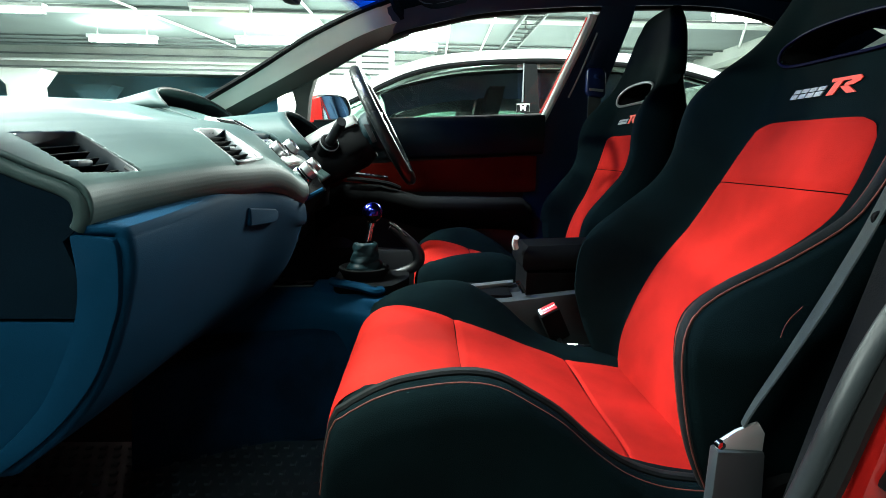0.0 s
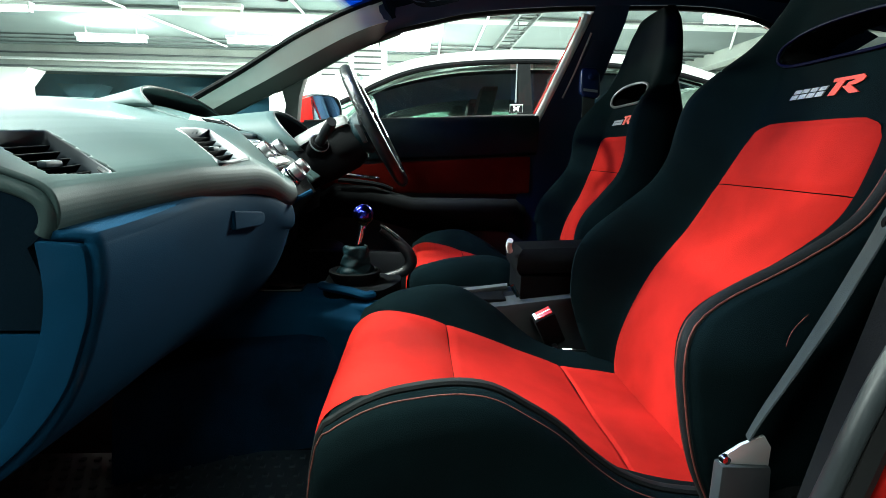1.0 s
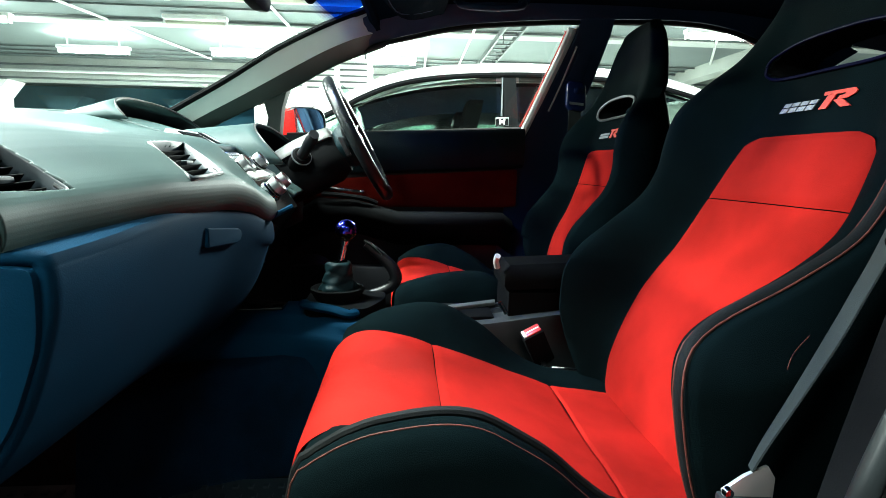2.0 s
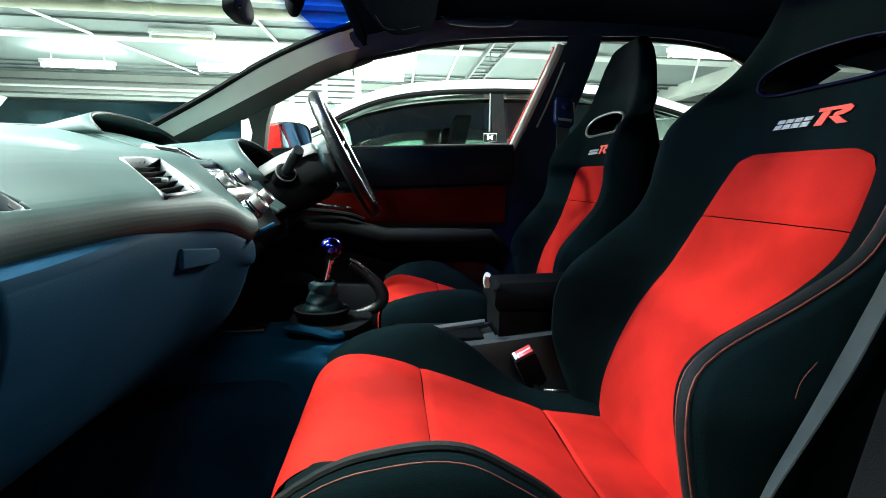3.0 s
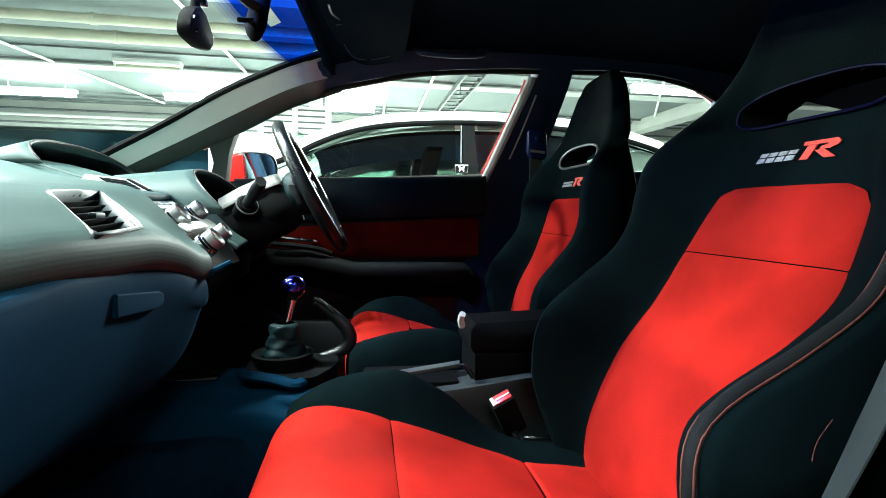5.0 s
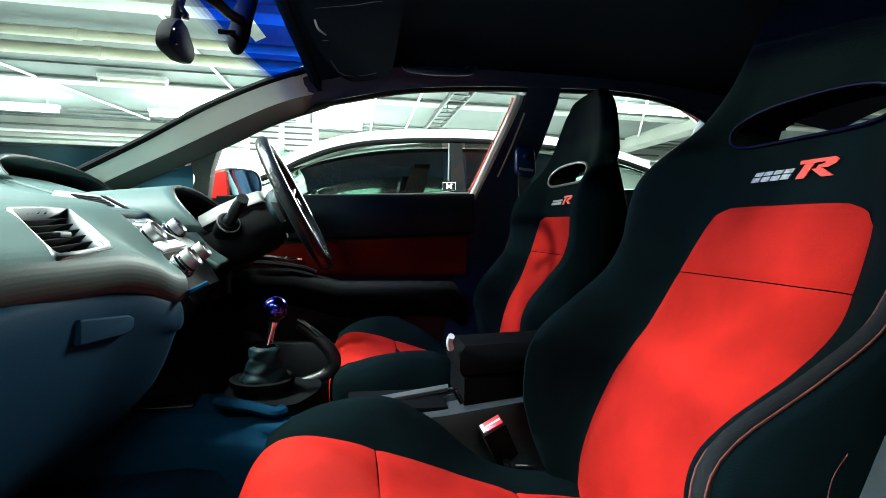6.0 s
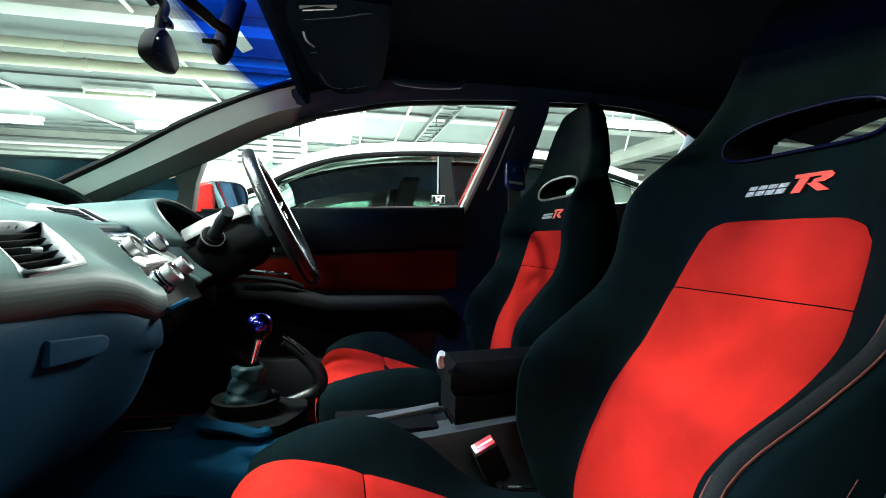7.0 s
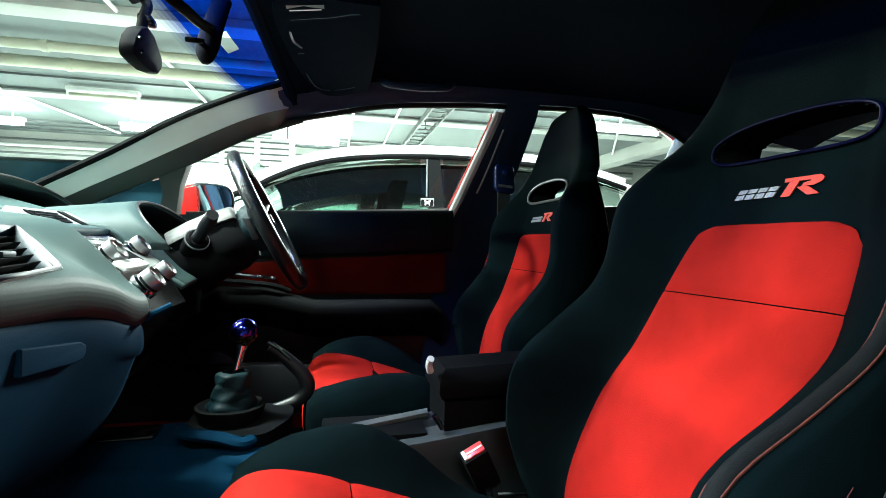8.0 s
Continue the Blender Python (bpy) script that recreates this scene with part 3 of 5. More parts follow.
    part("belt_webbing", plate([(0.578, 1.470, 1.055), (0.620, 1.470, 1.050), (0.640, 1.50, 0.70), (0.600, 1.50, 0.70)], (0, -0.003, 0)), WEB, bp)
    part("guide_cover", plate([(0.572, wall_y(1.13) - 0.002, 1.135), (0.600, wall_y(1.2) - 0.002, 1.215), (0.645, wall_y(1.2) - 0.002, 1.215), (0.632, wall_y(1.13) - 0.002, 1.135)], (0, -0.012, 0), 0.005), NAVY_TRIM, bp, "dark blue guide cover")
    # rear door lining and rear pillar
    part("rear_door_lining", skin([(0.60, 0.33), (0.66, 0.985), (1.55, 1.06), (1.55, 0.33)], 0.08, 0.01), BLACK_PLASTIC, car)
    part("rear_pillar", skin([(1.24, 1.03), (1.235, 1.10), (1.27, 1.27), (1.42, 1.25), (1.75, 1.08), (1.75, 0.9), (1.5, 0.9)], 0.09, 0.01), NAVY_TRIM, car)
    part("rear_window", grid(lambda u, v: Vector((0.65 + 0.75 * u, wall_y(1.0 + 0.33 * v) + 0.045, 1.0 + 0.33 * v)), 4, 2), CLEAR, car).visible_shadow = False
    part("quarter_pillar", skin([(-0.430, 0.90), (-0.406, 0.996), (-0.412, 1.045), (-0.440, 1.035), (-0.400, 1.065), (-0.322, 1.105), (-0.357, 1.022), (-0.378, 0.90)], 0.05, 0.006, 0.035), PILLAR_SHADED, car, "dark quarter light pillar")
    # outer skins
    part("outer_panel", plate([(-1.0, 1.70, 0.22), (-1.0, 1.70, 0.88), (-0.45, 1.71, 0.93), (0.5, 1.715, 0.965), (1.7, 1.70, 1.0), (1.7, 1.70, 0.22)], (0, 0.03, 0), 0.01), RED_PAINT, car)
    part("bonnet", grid(lambda u, v: Vector((-1.9 + 0.92 * u, 0.855 + (2 * v - 1) * 0.8, 0.66 + 0.22 * u**0.7 - 0.06 * abs(2 * v - 1) ** 3)), 12, 16), RED_PAINT, car)
    part("front_panel", box((-1.9, 0.855, 0.45), (0.08, 1.55, 0.42), 0.03), RED_PAINT, car)
    part("tail_panel", box((2.15, 0.855, 0.65), (0.08, 1.5, 0.75), 0.03), RED_PAINT, car)
    part("boot_lid", box((1.92, 0.855, 1.0), (0.5, 1.45, 0.04), 0.015), RED_PAINT, car)
    # passenger side: sill, red door pillar, seals, rear quarter
    part("sill", tube([(-0.95, 0.07, 0.27), (0.30, 0.07, 0.27)], 0.05, 10), RED_PAINT, car)
    part("near_pillar", plate([(0.30, 0.080, 0.24), (0.352, 0.080, 0.60), (0.368, 0.080, 0.68), (0.41, 0.080, 0.79), (0.52, 0.11, 1.06), (0.59, 0.22, 1.30), (0.72, 0.22, 1.30), (0.70, 0.11, 1.0), (0.66, 0.080, 0.6), (0.62, 0.080, 0.24)], (0, -0.028, 0), 0.008), RED_PAINT, car, "glossy red door pillar")
    part("near_pillar_trim", plate([(0.335, 0.165, 0.28), (0.405, 0.165, 0.62), (0.455, 0.165, 0.84), (0.54, 0.18, 1.05), (0.60, 0.275, 1.29), (0.71, 0.275, 1.29), (0.69, 0.18, 1.0), (0.65, 0.165, 0.6), (0.61, 0.165, 0.28)], (0, -0.07, 0), 0.005), MATT_BLACK, car)
    part("near_seal", tube(smooth_path([(0.255, 0.06, 0.42), (0.312, 0.06, 0.60), (0.331, 0.06, 0.667), (0.350, 0.06, 0.722), (0.40, 0.065, 0.82), (0.49, 0.09, 1.02)], 6), 0.0075, 10), SEAL, car, "grey door weatherstrip")
    part("near_seal_lip", tube(smooth_path([(0.275, 0.064, 0.42), (0.330, 0.064, 0.60), (0.348, 0.064, 0.667), (0.366, 0.064, 0.722), (0.415, 0.068, 0.82), (0.505, 0.092, 1.02)], 6), 0.0125, 8), RUBBER, car)
    part("latch_plate", box((0.385, 0.05, 0.635), (0.03, 0.016, 0.06), 0.005, (0, 20, 0)), BLACK_PLASTIC, car, "black latch plate")
    part("near_rear_panel", plate([(0.70, 0.06, 0.24), (0.72, 0.06, 1.0), (1.7, 0.06, 1.02), (1.7, 0.06, 0.24)], (0, -0.04, 0), 0.01), RED_PAINT, car)
    part("near_rear_lining", plate([(0.72, 0.12, 0.30), (0.72, 0.12, 1.02), (1.6, 0.12, 1.04), (1.6, 0.12, 0.30)], (0, -0.04, 0), 0.01), LINER, car)
    part("rear_bench", bevelled(loft([[(1.12, y, 0.33), (1.10, y, 0.60), (1.30, y, 0.58), (1.48, y, 1.0), (1.58, y, 1.0), (1.58, y, 0.33)] for y in (0.20, 0.60, 1.1, 1.50)]), 0.02), BLACK_CLOTH, car)
    part("near_rear_window", grid(lambda u, v: Vector((0.72 + 0.75 * u, 0.10 + 0.14 * v, 1.0 + 0.3 * v)), 4, 2), GREEN_GLASS, car).visible_shadow = False
    part("near_scuttle", plate([(-1.0, 0.10, 0.24), (-1.0, 0.10, 0.90), (-0.72, 0.13, 0.95), (-0.56, 0.12, 0.86), (-0.50, 0.10, 0.24)], (0, -0.10, 0), 0.01), RED_PAINT, car)
    for x in (-1.25, 1.45):
        for s in (-1, 1):
            w = part("wheel", lathe([(0.0, -0.09), (0.2, -0.1), (0.29, -0.1), (0.31, -0.07), (0.31, 0.07), (0.29, 0.1), (0.2, 0.1), (0.0, 0.06)], Matrix.Translation((x, 0.855 + s * 0.74, 0.31)) @ Euler((radians(90 * s), 0, 0)).to_matrix().to_4x4(), 28), RUBBER, car)
    # windscreen: clear glass with a blue band along the top
    STRIP = 0.845

    def screen(u, v):
        s = 2 * v - 1
        x0 = front(abs(s)) + 0.0
        top = Vector((x0 + 0.006, 0.855 + s * 0.525, 1.368 - 0.035 * s * s))
        foot = Vector((-1.0 + 0.2 * s * s, 0.855 + s * 0.56, 0.91 - 0.01 * s * s))
        return foot.lerp(top, u)
    for k in range(4):
        part("strip_fade", grid(lambda u, v, k=k: screen(STRIP - 0.03 + 0.0075 * (k + u), v), 1, 16), FADE[k], car).visible_shadow = False
    part("windscreen", grid(lambda u, v: screen((STRIP - 0.03) * u, v), 10, 16), CLEAR, car, "clear windscreen").visible_shadow = False
    gap = lambda u, v: 0.884 < STRIP + (1 - STRIP) * u < 0.914 and 0.75 < v < 0.83
    part("sun_strip", grid(lambda u, v: screen(STRIP + (1 - STRIP) * u, v), 32, 100, keep=lambda u, v: not gap(u, v)), BLUE_GLASS, car, "deep blue tinted band")
    part("strip_gap", grid(lambda u, v: screen(STRIP + (1 - STRIP) * u, v), 32, 100, keep=gap), CLEAR, car, "clear patch in the tinted band").visible_shadow = False


shell()


# ---- driver's door ----
def driver_door():
    d = thing("driver_door", "black car door lining with red cloth insert and open armrest", "car door", (0.05, 1.60, 0.30))
    part("lining", plate([(-0.62, 1.575, 0.33), (-0.60, 1.575, 0.90), (-0.40, 1.575, 0.935), (-0.09, 1.575, 0.953), (0.466, 1.575, 0.978), (0.40, 1.575, 0.72), (0.34, 1.575, 0.33)], (0, 0.10, 0), 0.006), BLACK_PLASTIC, d)
    # padded shoulder under the window
    secs = []
    for x, zt, zb in ((-0.45, 0.936, 0.80), (-0.2, 0.951, 0.812), (0.0, 0.961, 0.822), (0.25, 0.972, 0.834), (0.455, 0.981, 0.846)):
        secs.append([(x, 1.574, zt - 0.004), (x, 1.552, zt), (x, 1.540, zt - 0.018), (x, 1.538, (zt + zb) / 2), (x, 1.545, zb + 0.012), (x, 1.56, zb), (x, 1.574, zb)])
    part("shoulder_pad", loft(secs), BLACK_LEATHER, d, "soft black shoulder pad", 50)
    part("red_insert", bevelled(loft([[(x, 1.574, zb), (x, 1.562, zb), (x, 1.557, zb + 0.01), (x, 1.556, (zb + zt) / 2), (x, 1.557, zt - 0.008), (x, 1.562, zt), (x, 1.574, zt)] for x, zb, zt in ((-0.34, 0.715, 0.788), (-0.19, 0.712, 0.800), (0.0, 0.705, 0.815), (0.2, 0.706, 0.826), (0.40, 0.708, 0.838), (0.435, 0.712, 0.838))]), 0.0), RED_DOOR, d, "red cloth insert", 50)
    # armrest with a pull pocket
    secs = []
    for x, zt, yo in ((-0.36, 0.66, 1.55), (-0.25, 0.735, 1.50), (-0.12, 0.728, 1.475), (0.02, 0.690, 1.47), (0.10, 0.690, 1.475), (0.25, 0.690, 1.48), (0.38, 0.688, 1.49), (0.42, 0.66, 1.52)):
        secs.append([(x, 1.574, zt), (x, yo + 0.03, zt + 0.004), (x, yo + 0.008, zt - 0.003), (x, yo, zt - 0.02), (x, yo + 0.012, zt - 0.06), (x, 1.55, zt - 0.11), (x, 1.574, zt - 0.12)])
    part("armrest", loft(secs), MATT_BLACK, d, "black armrest", 50)
    part("pocket_rim", tube(smooth_path([(-0.23, 1.49, 0.752), (-0.16, 1.478, 0.748), (-0.09, 1.478, 0.738), (-0.05, 1.49, 0.722)], 5), 0.008, 8), MATT_BLACK, d)
    h = part("door_handle", tube(smooth_path([(-0.24, 1.535, 0.775), (-0.19, 1.52, 0.768), (-0.13, 1.52, 0.762), (-0.10, 1.54, 0.758)], 4), 0.009, 8, flat=0.7), CHROME, d, "chrome pull handle")
    part("speaker_grille", lathe([(0.0, 0.012), (0.06, 0.01), (0.085, 0.0), (0.085, -0.01), (0, -0.01)], turn_to((0, -1, 0), (-0.28, 1.57, 0.45)), 24), BLACK_PLASTIC, d)
    part("map_pocket", plate([(-0.35, 1.574, 0.36), (-0.35, 1.574, 0.50), (0.30, 1.574, 0.50), (0.30, 1.574, 0.36)], (0, -0.05, 0), 0.012), BLACK_PLASTIC, d)
    part("window_glass", grid(lambda u, v: Vector((-0.37 + 0.93 * u, wall_y(0.95 + 0.36 * v) + 0.045, 0.95 + 0.36 * v)), 6, 3), CLEAR, d).visible_shadow = False
    part("window_wiper", tube([(-0.36, 1.60, 0.946), (0.1, 1.60, 0.966), (0.465, 1.60, 0.984)], 0.007, 8), RUBBER, d)


driver_door()


# ---- wing mirror ----
def wing_mirror():
    m = thing("wing_mirror", "red wing mirror with black rim outside the driver window", "wing mirror", (-0.33, 1.70, 0.93))
    shape = [(-0.075, -0.050), (0.04, -0.056), (0.082, -0.03), (0.088, 0.015), (0.066, 0.054), (0.0, 0.060), (-0.06, 0.050), (-0.082, 0.0)]
    ahead, across = Vector((0.72, -0.69, 0)), Vector((0.69, 0.72, 0))
    c = Vector((-0.325, 1.735, 0.995))

    def ring(d, e):
        return [c + ahead * d + across * (a * e) + Vector((0, 0, b * e)) for a, b in smooth_ring(shape)]
    part("housing", loft([ring(-0.11, 0.3), ring(-0.10, 0.6), ring(-0.07, 0.88), ring(-0.03, 1.0), ring(0.0, 1.0)]), RED_PAINT, m, "glossy red housing", 60)
    part("rim", loft([ring(0.0, 1.0), ring(0.012, 0.98), ring(0.016, 0.92), ring(0.006, 0.9)], True, False), BLACK_PLASTIC, m, "black rim", 60)
    part("mirror_glass", loft([ring(0.006, 0.91), ring(0.010, 0.89)]), MIRROR, m)
    part("foot", bevelled(loft([[(-0.42, 1.64, 0.915), (-0.335, 1.64, 0.92), (-0.345, 1.64, 1.035), (-0.395, 1.64, 1.020)], [(-0.42, 1.72, 0.93), (-0.345, 1.72, 0.93), (-0.35, 1.72, 1.03), (-0.40, 1.72, 1.02)]]), 0.012, 3), RED_PAINT, m, "glossy red mirror foot")


def smooth_ring(pts, per=4):
    return [(p.x, p.y) for p in smooth_path([(a, b, 0) for a, b in pts], per, True)]


wing_mirror()


# ---- bucket seats ----
SEAT_Y = 0.485
CUSH = spline([(-0.088, 0.40), (-0.082, 0.46), (-0.072, 0.52), (-0.052, 0.545), (-0.03, 0.556), (0.02, 0.553), (0.08, 0.535), (0.165, 0.505), (0.27, 0.463), (0.32, 0.447), (0.46, 0.425)])
RIDGE = spline([(-0.088, 0.40), (-0.082, 0.465), (-0.072, 0.515), (-0.055, 0.545), (-0.04, 0.563), (-0.005, 0.583), (0.035, 0.593), (0.08, 0.598), (0.12, 0.592), (0.157, 0.572), (0.195, 0.547), (0.23, 0.515), (0.267, 0.487), (0.31, 0.468), (0.36, 0.459), (0.46, 0.455)])
BACK = spline([(0.38, 0.428), (0.43, 0.422), (0.50, 0.426), (0.56, 0.443), (0.64, 0.477), (0.72, 0.527), (0.80, 0.570), (0.88, 0.598), (0.94, 0.614), (1.0, 0.630), (1.05, 0.641), (1.09, 0.649), (1.15, 0.659), (1.20, 0.668), (1.235, 0.682), (1.25, 0.712)])
EDGE = spline([(0.38, 0.41), (0.44, 0.385), (0.48, 0.368), (0.544, 0.345), (0.59, 0.335), (0.64, 0.337), (0.70, 0.362), (0.75, 0.420), (0.80, 0.478), (0.85, 0.506), (0.89, 0.514), (0.96, 0.536), (1.0, 0.575), (1.03, 0.608), (1.09, 0.642), (1.15, 0.657), (1.20, 0.668), (1.235, 0.684), (1.25, 0.714)])
EDGE_W = spline([(0.38, 0.205), (0.5, 0.215), (0.88, 0.215), (0.95, 0.206), (1.0, 0.187), (1.03, 0.170), (1.09, 0.140), (1.15, 0.115), (1.20, 0.086), (1.235, 0.052), (1.25, 0.014)])
FLAT_W = spline([(0.38, 0.182), (0.52, 0.180), (0.64, 0.170), (0.74, 0.156), (0.80, 0.148), (0.86, 0.132), (0.92, 0.118), (1.0, 0.105), (1.09, 0.085), (1.15, 0.07), (1.20, 0.05), (1.235, 0.025), (1.25, 0.005)])
THICK = spline([(0.38, 0.12), (0.6, 0.15), (0.9, 0.110), (1.0, 0.075), (1.09, 0.055), (1.2, 0.040), (1.235, 0.030), (1.25, 0.015)])


ENTRY = spline([(0.38, 0.41), (0.44, 0.380), (0.50, 0.350), (0.586, 0.326), (0.628, 0.320), (0.651, 0.323), (0.675, 0.340), (0.695, 0.372), (0.712, 0.408), (0.727, 0.440), (0.745, 0.472), (0.765, 0.502), (0.781, 0.520), (0.80, 0.533), (0.85, 0.556), (0.89, 0.574), (0.96, 0.600), (1.0, 0.618), (1.09, 0.645), (1.15, 0.657), (1.20, 0.668), (1.235, 0.684), (1.25, 0.714)])
ENTRY_W = spline([(0.38, 0.212), (0.5, 0.224), (0.63, 0.228), (0.70, 0.204), (0.75, 0.196), (0.88, 0.198), (0.95, 0.198), (1.0, 0.187), (1.03, 0.170), (1.09, 0.140), (1.15, 0.115), (1.20, 0.086), (1.235, 0.052), (1.25, 0.014)])

FLAT_IN = spline([(0.38, 0.165), (0.60, 0.152), (0.70, 0.141), (0.76, 0.132), (0.80, 0.129), (0.84, 0.127), (0.878, 0.123), (0.92, 0.112), (1.0, 0.105), (1.25, 0.1)])


def edge_of(y, z, flat):
    """Height of the bolster and its half width; the flattened side is the one that one climbs in over."""
    return (ENTRY(z), ENTRY_W(z)) if y * flat > 0 else (EDGE(z), EDGE_W(z))


def back_front(y, z, worn=0.0, flat=0):
    """How far back the front face of the backrest lies at a height, y from its middle; worn softens the bolsters."""
    a, w = abs(y), min(FLAT_W(z), FLAT_IN(z)) if y * flat > 0 else FLAT_W(z)
    bolster, e = edge_of(y, z, flat)
    if a <= w:
        return BACK(z)
    t = min(1, (a - w) / max(1e-4, e - w))
    rise = math.sin(math.pi / 2 * min(1, t / 0.8)) if y * flat > 0 else t * t * (3 - 2 * t) * 0.75 + 0.25 * t
    return BACK(z) + (1 - worn) * (bolster - BACK(z)) * rise


def seat(Y, worn, label, rim, flat=0, lean=0.0):
    s = thing("sports_seat", label, "car seat", (0.2, Y, 0.28), "front seats")
    # cushion core and base
    part("seat_base", bevelled(loft([[(-0.04, Y - w, z), (0.47, Y - w, z), (0.47, Y + w, z), (-0.04, Y + w, z)] for w, z in ((0.20, 0.335), (0.225, 0.36), (0.225, 0.42))]), 0.01), BLACK_CLOTH, s)
    for e in (-1, 1):
        part("seat_rail", box((0.2, Y + e * 0.19, 0.305), (0.5, 0.04, 0.05), 0.006), DARK_STEEL, s)
    # red cushion panels, with a sewn gap between them
    # arc along the cushion from its front foot to the back
    prof = smooth_path([(-0.060, 0, 0.36), (-0.080, 0, 0.43), (-0.084, 0, 0.48), (-0.072, 0, 0.528), (-0.045, 0, 0.551), (-0.015, 0, 0.557), (0.02, 0, 0.553), (0.08, 0, 0.535), (0.165, 0, 0.505), (0.27, 0, 0.463), (0.32, 0, 0.447), (0.455, 0, 0.425)], 60)

    def strip(a, b, half, lift):
        pts = [p for p in prof if a <= p.x <= b and (p.x > -0.05 or a < -0.06)] if a > -0.06 else [p for i, p in enumerate(prof) if p.x <= b]
        n = len(pts)
        def f(u, v):
            i = u * (n - 1)
            k = min(int(i), n - 2)
            p = pts[k].lerp(pts[k + 1], i - k)
            t = (pts[min(k + 1, n - 1)] - pts[max(k - 1, 0)]).normalized()
            nrm = Vector((-t.z, 0, t.x))
            w = 2 * v - 1
            rim = min(1, 0.25 + 14 * min(u, 1 - u) * (b - max(a, -0.2)) / 0.2)
            puff = lift * (0.35 + 0.65 * min(1, rim) ** 0.5) * (1 - 0.55 * abs(w) ** 8)
            wobble = 0.0022 * noise.noise((p.x * 14, w * 2.2, a * 9))
            return Vector((p.x, Y + w * half, p.z)) + nrm * (puff + wobble - 0.004 * (1 - w * w))
        return grid(f, 40, 22)
    for a, b in ((-0.2, 0.088), (0.0885, 0.305), (0.3055, 0.47)):
        part("cushion_panel", strip(a, b, 0.166, 0.011), RED_SUEDE, s, "red suede cushion panel")
    part("cushion_core", loft([[(p.x, Y - 0.17, p.z), (p.x, Y + 0.17, p.z), (max(p.x, -0.03), Y + 0.17, 0.36), (max(p.x, -0.03), Y - 0.17, 0.36)] for p in prof[80::10]]), BLACK_CLOTH, s)
    xs = [-0.088 + 0.55 * (k / 48) ** 1.25 for k in range(49)]
    for e in (-1, 1):
        secs = []
        for x in xs:
            zi, r = CUSH(x), RIDGE(x)
            r = max(r, zi + 0.012)
            bow = 0.006 * math.sin(math.pi * (x + 0.088) / 0.55)
            half = [(0.15, 0.34), (0.15, zi - 0.012), (0.163, zi + 0.006), (0.176, zi + 0.35 * (r - zi) + 0.004), (0.192, zi + 0.8 * (r - zi)), (0.204, r - 0.003), (0.214, r), (0.225, r - 0.004), (0.236, r - 0.016), (0.245, r - 0.045), (0.250, 0.5 * r + 0.20), (0.247, 0.37), (0.238, 0.34)]
            secs.append([(x, Y + e * (a + (bow if a > 0.2 else 0)), max(0.335, z)) for a, z in half])
        b = part("cushion_bolster", loft(secs), BLACK_CLOTH, s, "black cloth side bolster", 60)
        if e > 0 or not flat:
            continue
        part("piping", tube([(x, Y + e * (0.206), max(RIDGE(x), CUSH(x) + 0.012) + 0.0005) for x in xs[1:]], 0.006, 8, flat=0.8), SEAM, b, "black leather piping")
        part("stitching", tube([(x - 0.001, Y + e * (0.223 + 0.006 * math.sin(math.pi * (x + 0.088) / 0.55)), max(RIDGE(x), CUSH(x) + 0.012) - 0.003) for x in xs[1:]], 0.0009, 5), RED_THREAD, b, "red stitching")
    # backrest shell with the slot through it
    zs0, zs1 = 0.385, 1.249
    NU, NV = 130, 136
    slot = lambda y, z: (abs(y) / 0.116) ** 3 + (abs(z - (1.010 + 0.006 * (1 - (y / 0.12) ** 2))) / 0.027) ** 3

    def ring(u, v):
        z = zs0 + (zs1 - zs0) * u
        a = 2 * math.pi * v
        roll = 0.028 * min(1, (1.25 - z) / 0.06 + 0.15)
        if v < 0.5:
            t = 1 - 4 * v
            lim = edge_of(t, z, flat)[1]
            y = t * (lim + roll)
            e = lim + roll
            if abs(y) <= lim:
                x = back_front(y, z, worn, flat)
            else:
                k = (abs(y) - lim) / max(1e-4, e - lim)
                x = back_front(math.copysign(lim, t), z, worn, flat) + 0.035 * (1 - math.sqrt(max(0, 1 - k * k)))
        else:
            t = 4 * (v - 0.5) - 1
            lim = edge_of(t, z, flat)[1]
            y = t * (lim + roll)
            flank = max(back_front(math.copysign(lim, t), z, worn, flat) + min(0.06, THICK(z)), BACK(z) + THICK(z) - 0.045 * abs(t) ** 4)
            x = flank + 0.012 * (1 - t * t) - 0.02 * abs(t) ** 10
        return Vector((x, Y + y, z))

    def solid(u, v):
        z = zs0 + (zs1 - zs0) * u
        p = ring(u, v)
        return slot(p.y - Y, z) > 1
    shell_bm = grid(ring, NU, NV, False, True, keep=solid)
    shell_bm.faces.new([v for v in shell_bm.verts][NU * NV:(NU + 1) * NV])
    back = part("backrest", shell_bm, BLACK_CLOTH, s, "black cloth backrest with built-in headrest", 60)
    loop = []
    for k in range(40):
        a = 2 * math.pi * k / 40
        c, d = math.cos(a), math.sin(a)
        y = 0.116 * math.copysign(abs(c) ** 0.667, c)
        z = 1.010 + 0.006 * (1 - (y / 0.12) ** 2) + 0.027 * math.copysign(abs(d) ** 0.667, d)
        loop.append((y, z))
    part("slot_lining", loft([[(back_front(y, z, worn, flat) + dx, Y + y * k, 1.012 + (z - 1.012) * k) for y, z in loop] for dx, k in ((-0.003, 1.03), (0.03, 0.98), (0.075, 0.98))], True, False), MATT_BLACK, back)
    part("slot_rim", tube([(back_front(y, z, worn, flat) - 0.004, Y + 1.03 * y, 1.012 + (z - 1.012) * 1.03) for y, z in loop], 0.0036 if lean else 0.0024, 8, True), rim, back, "moulded rim round the slot")
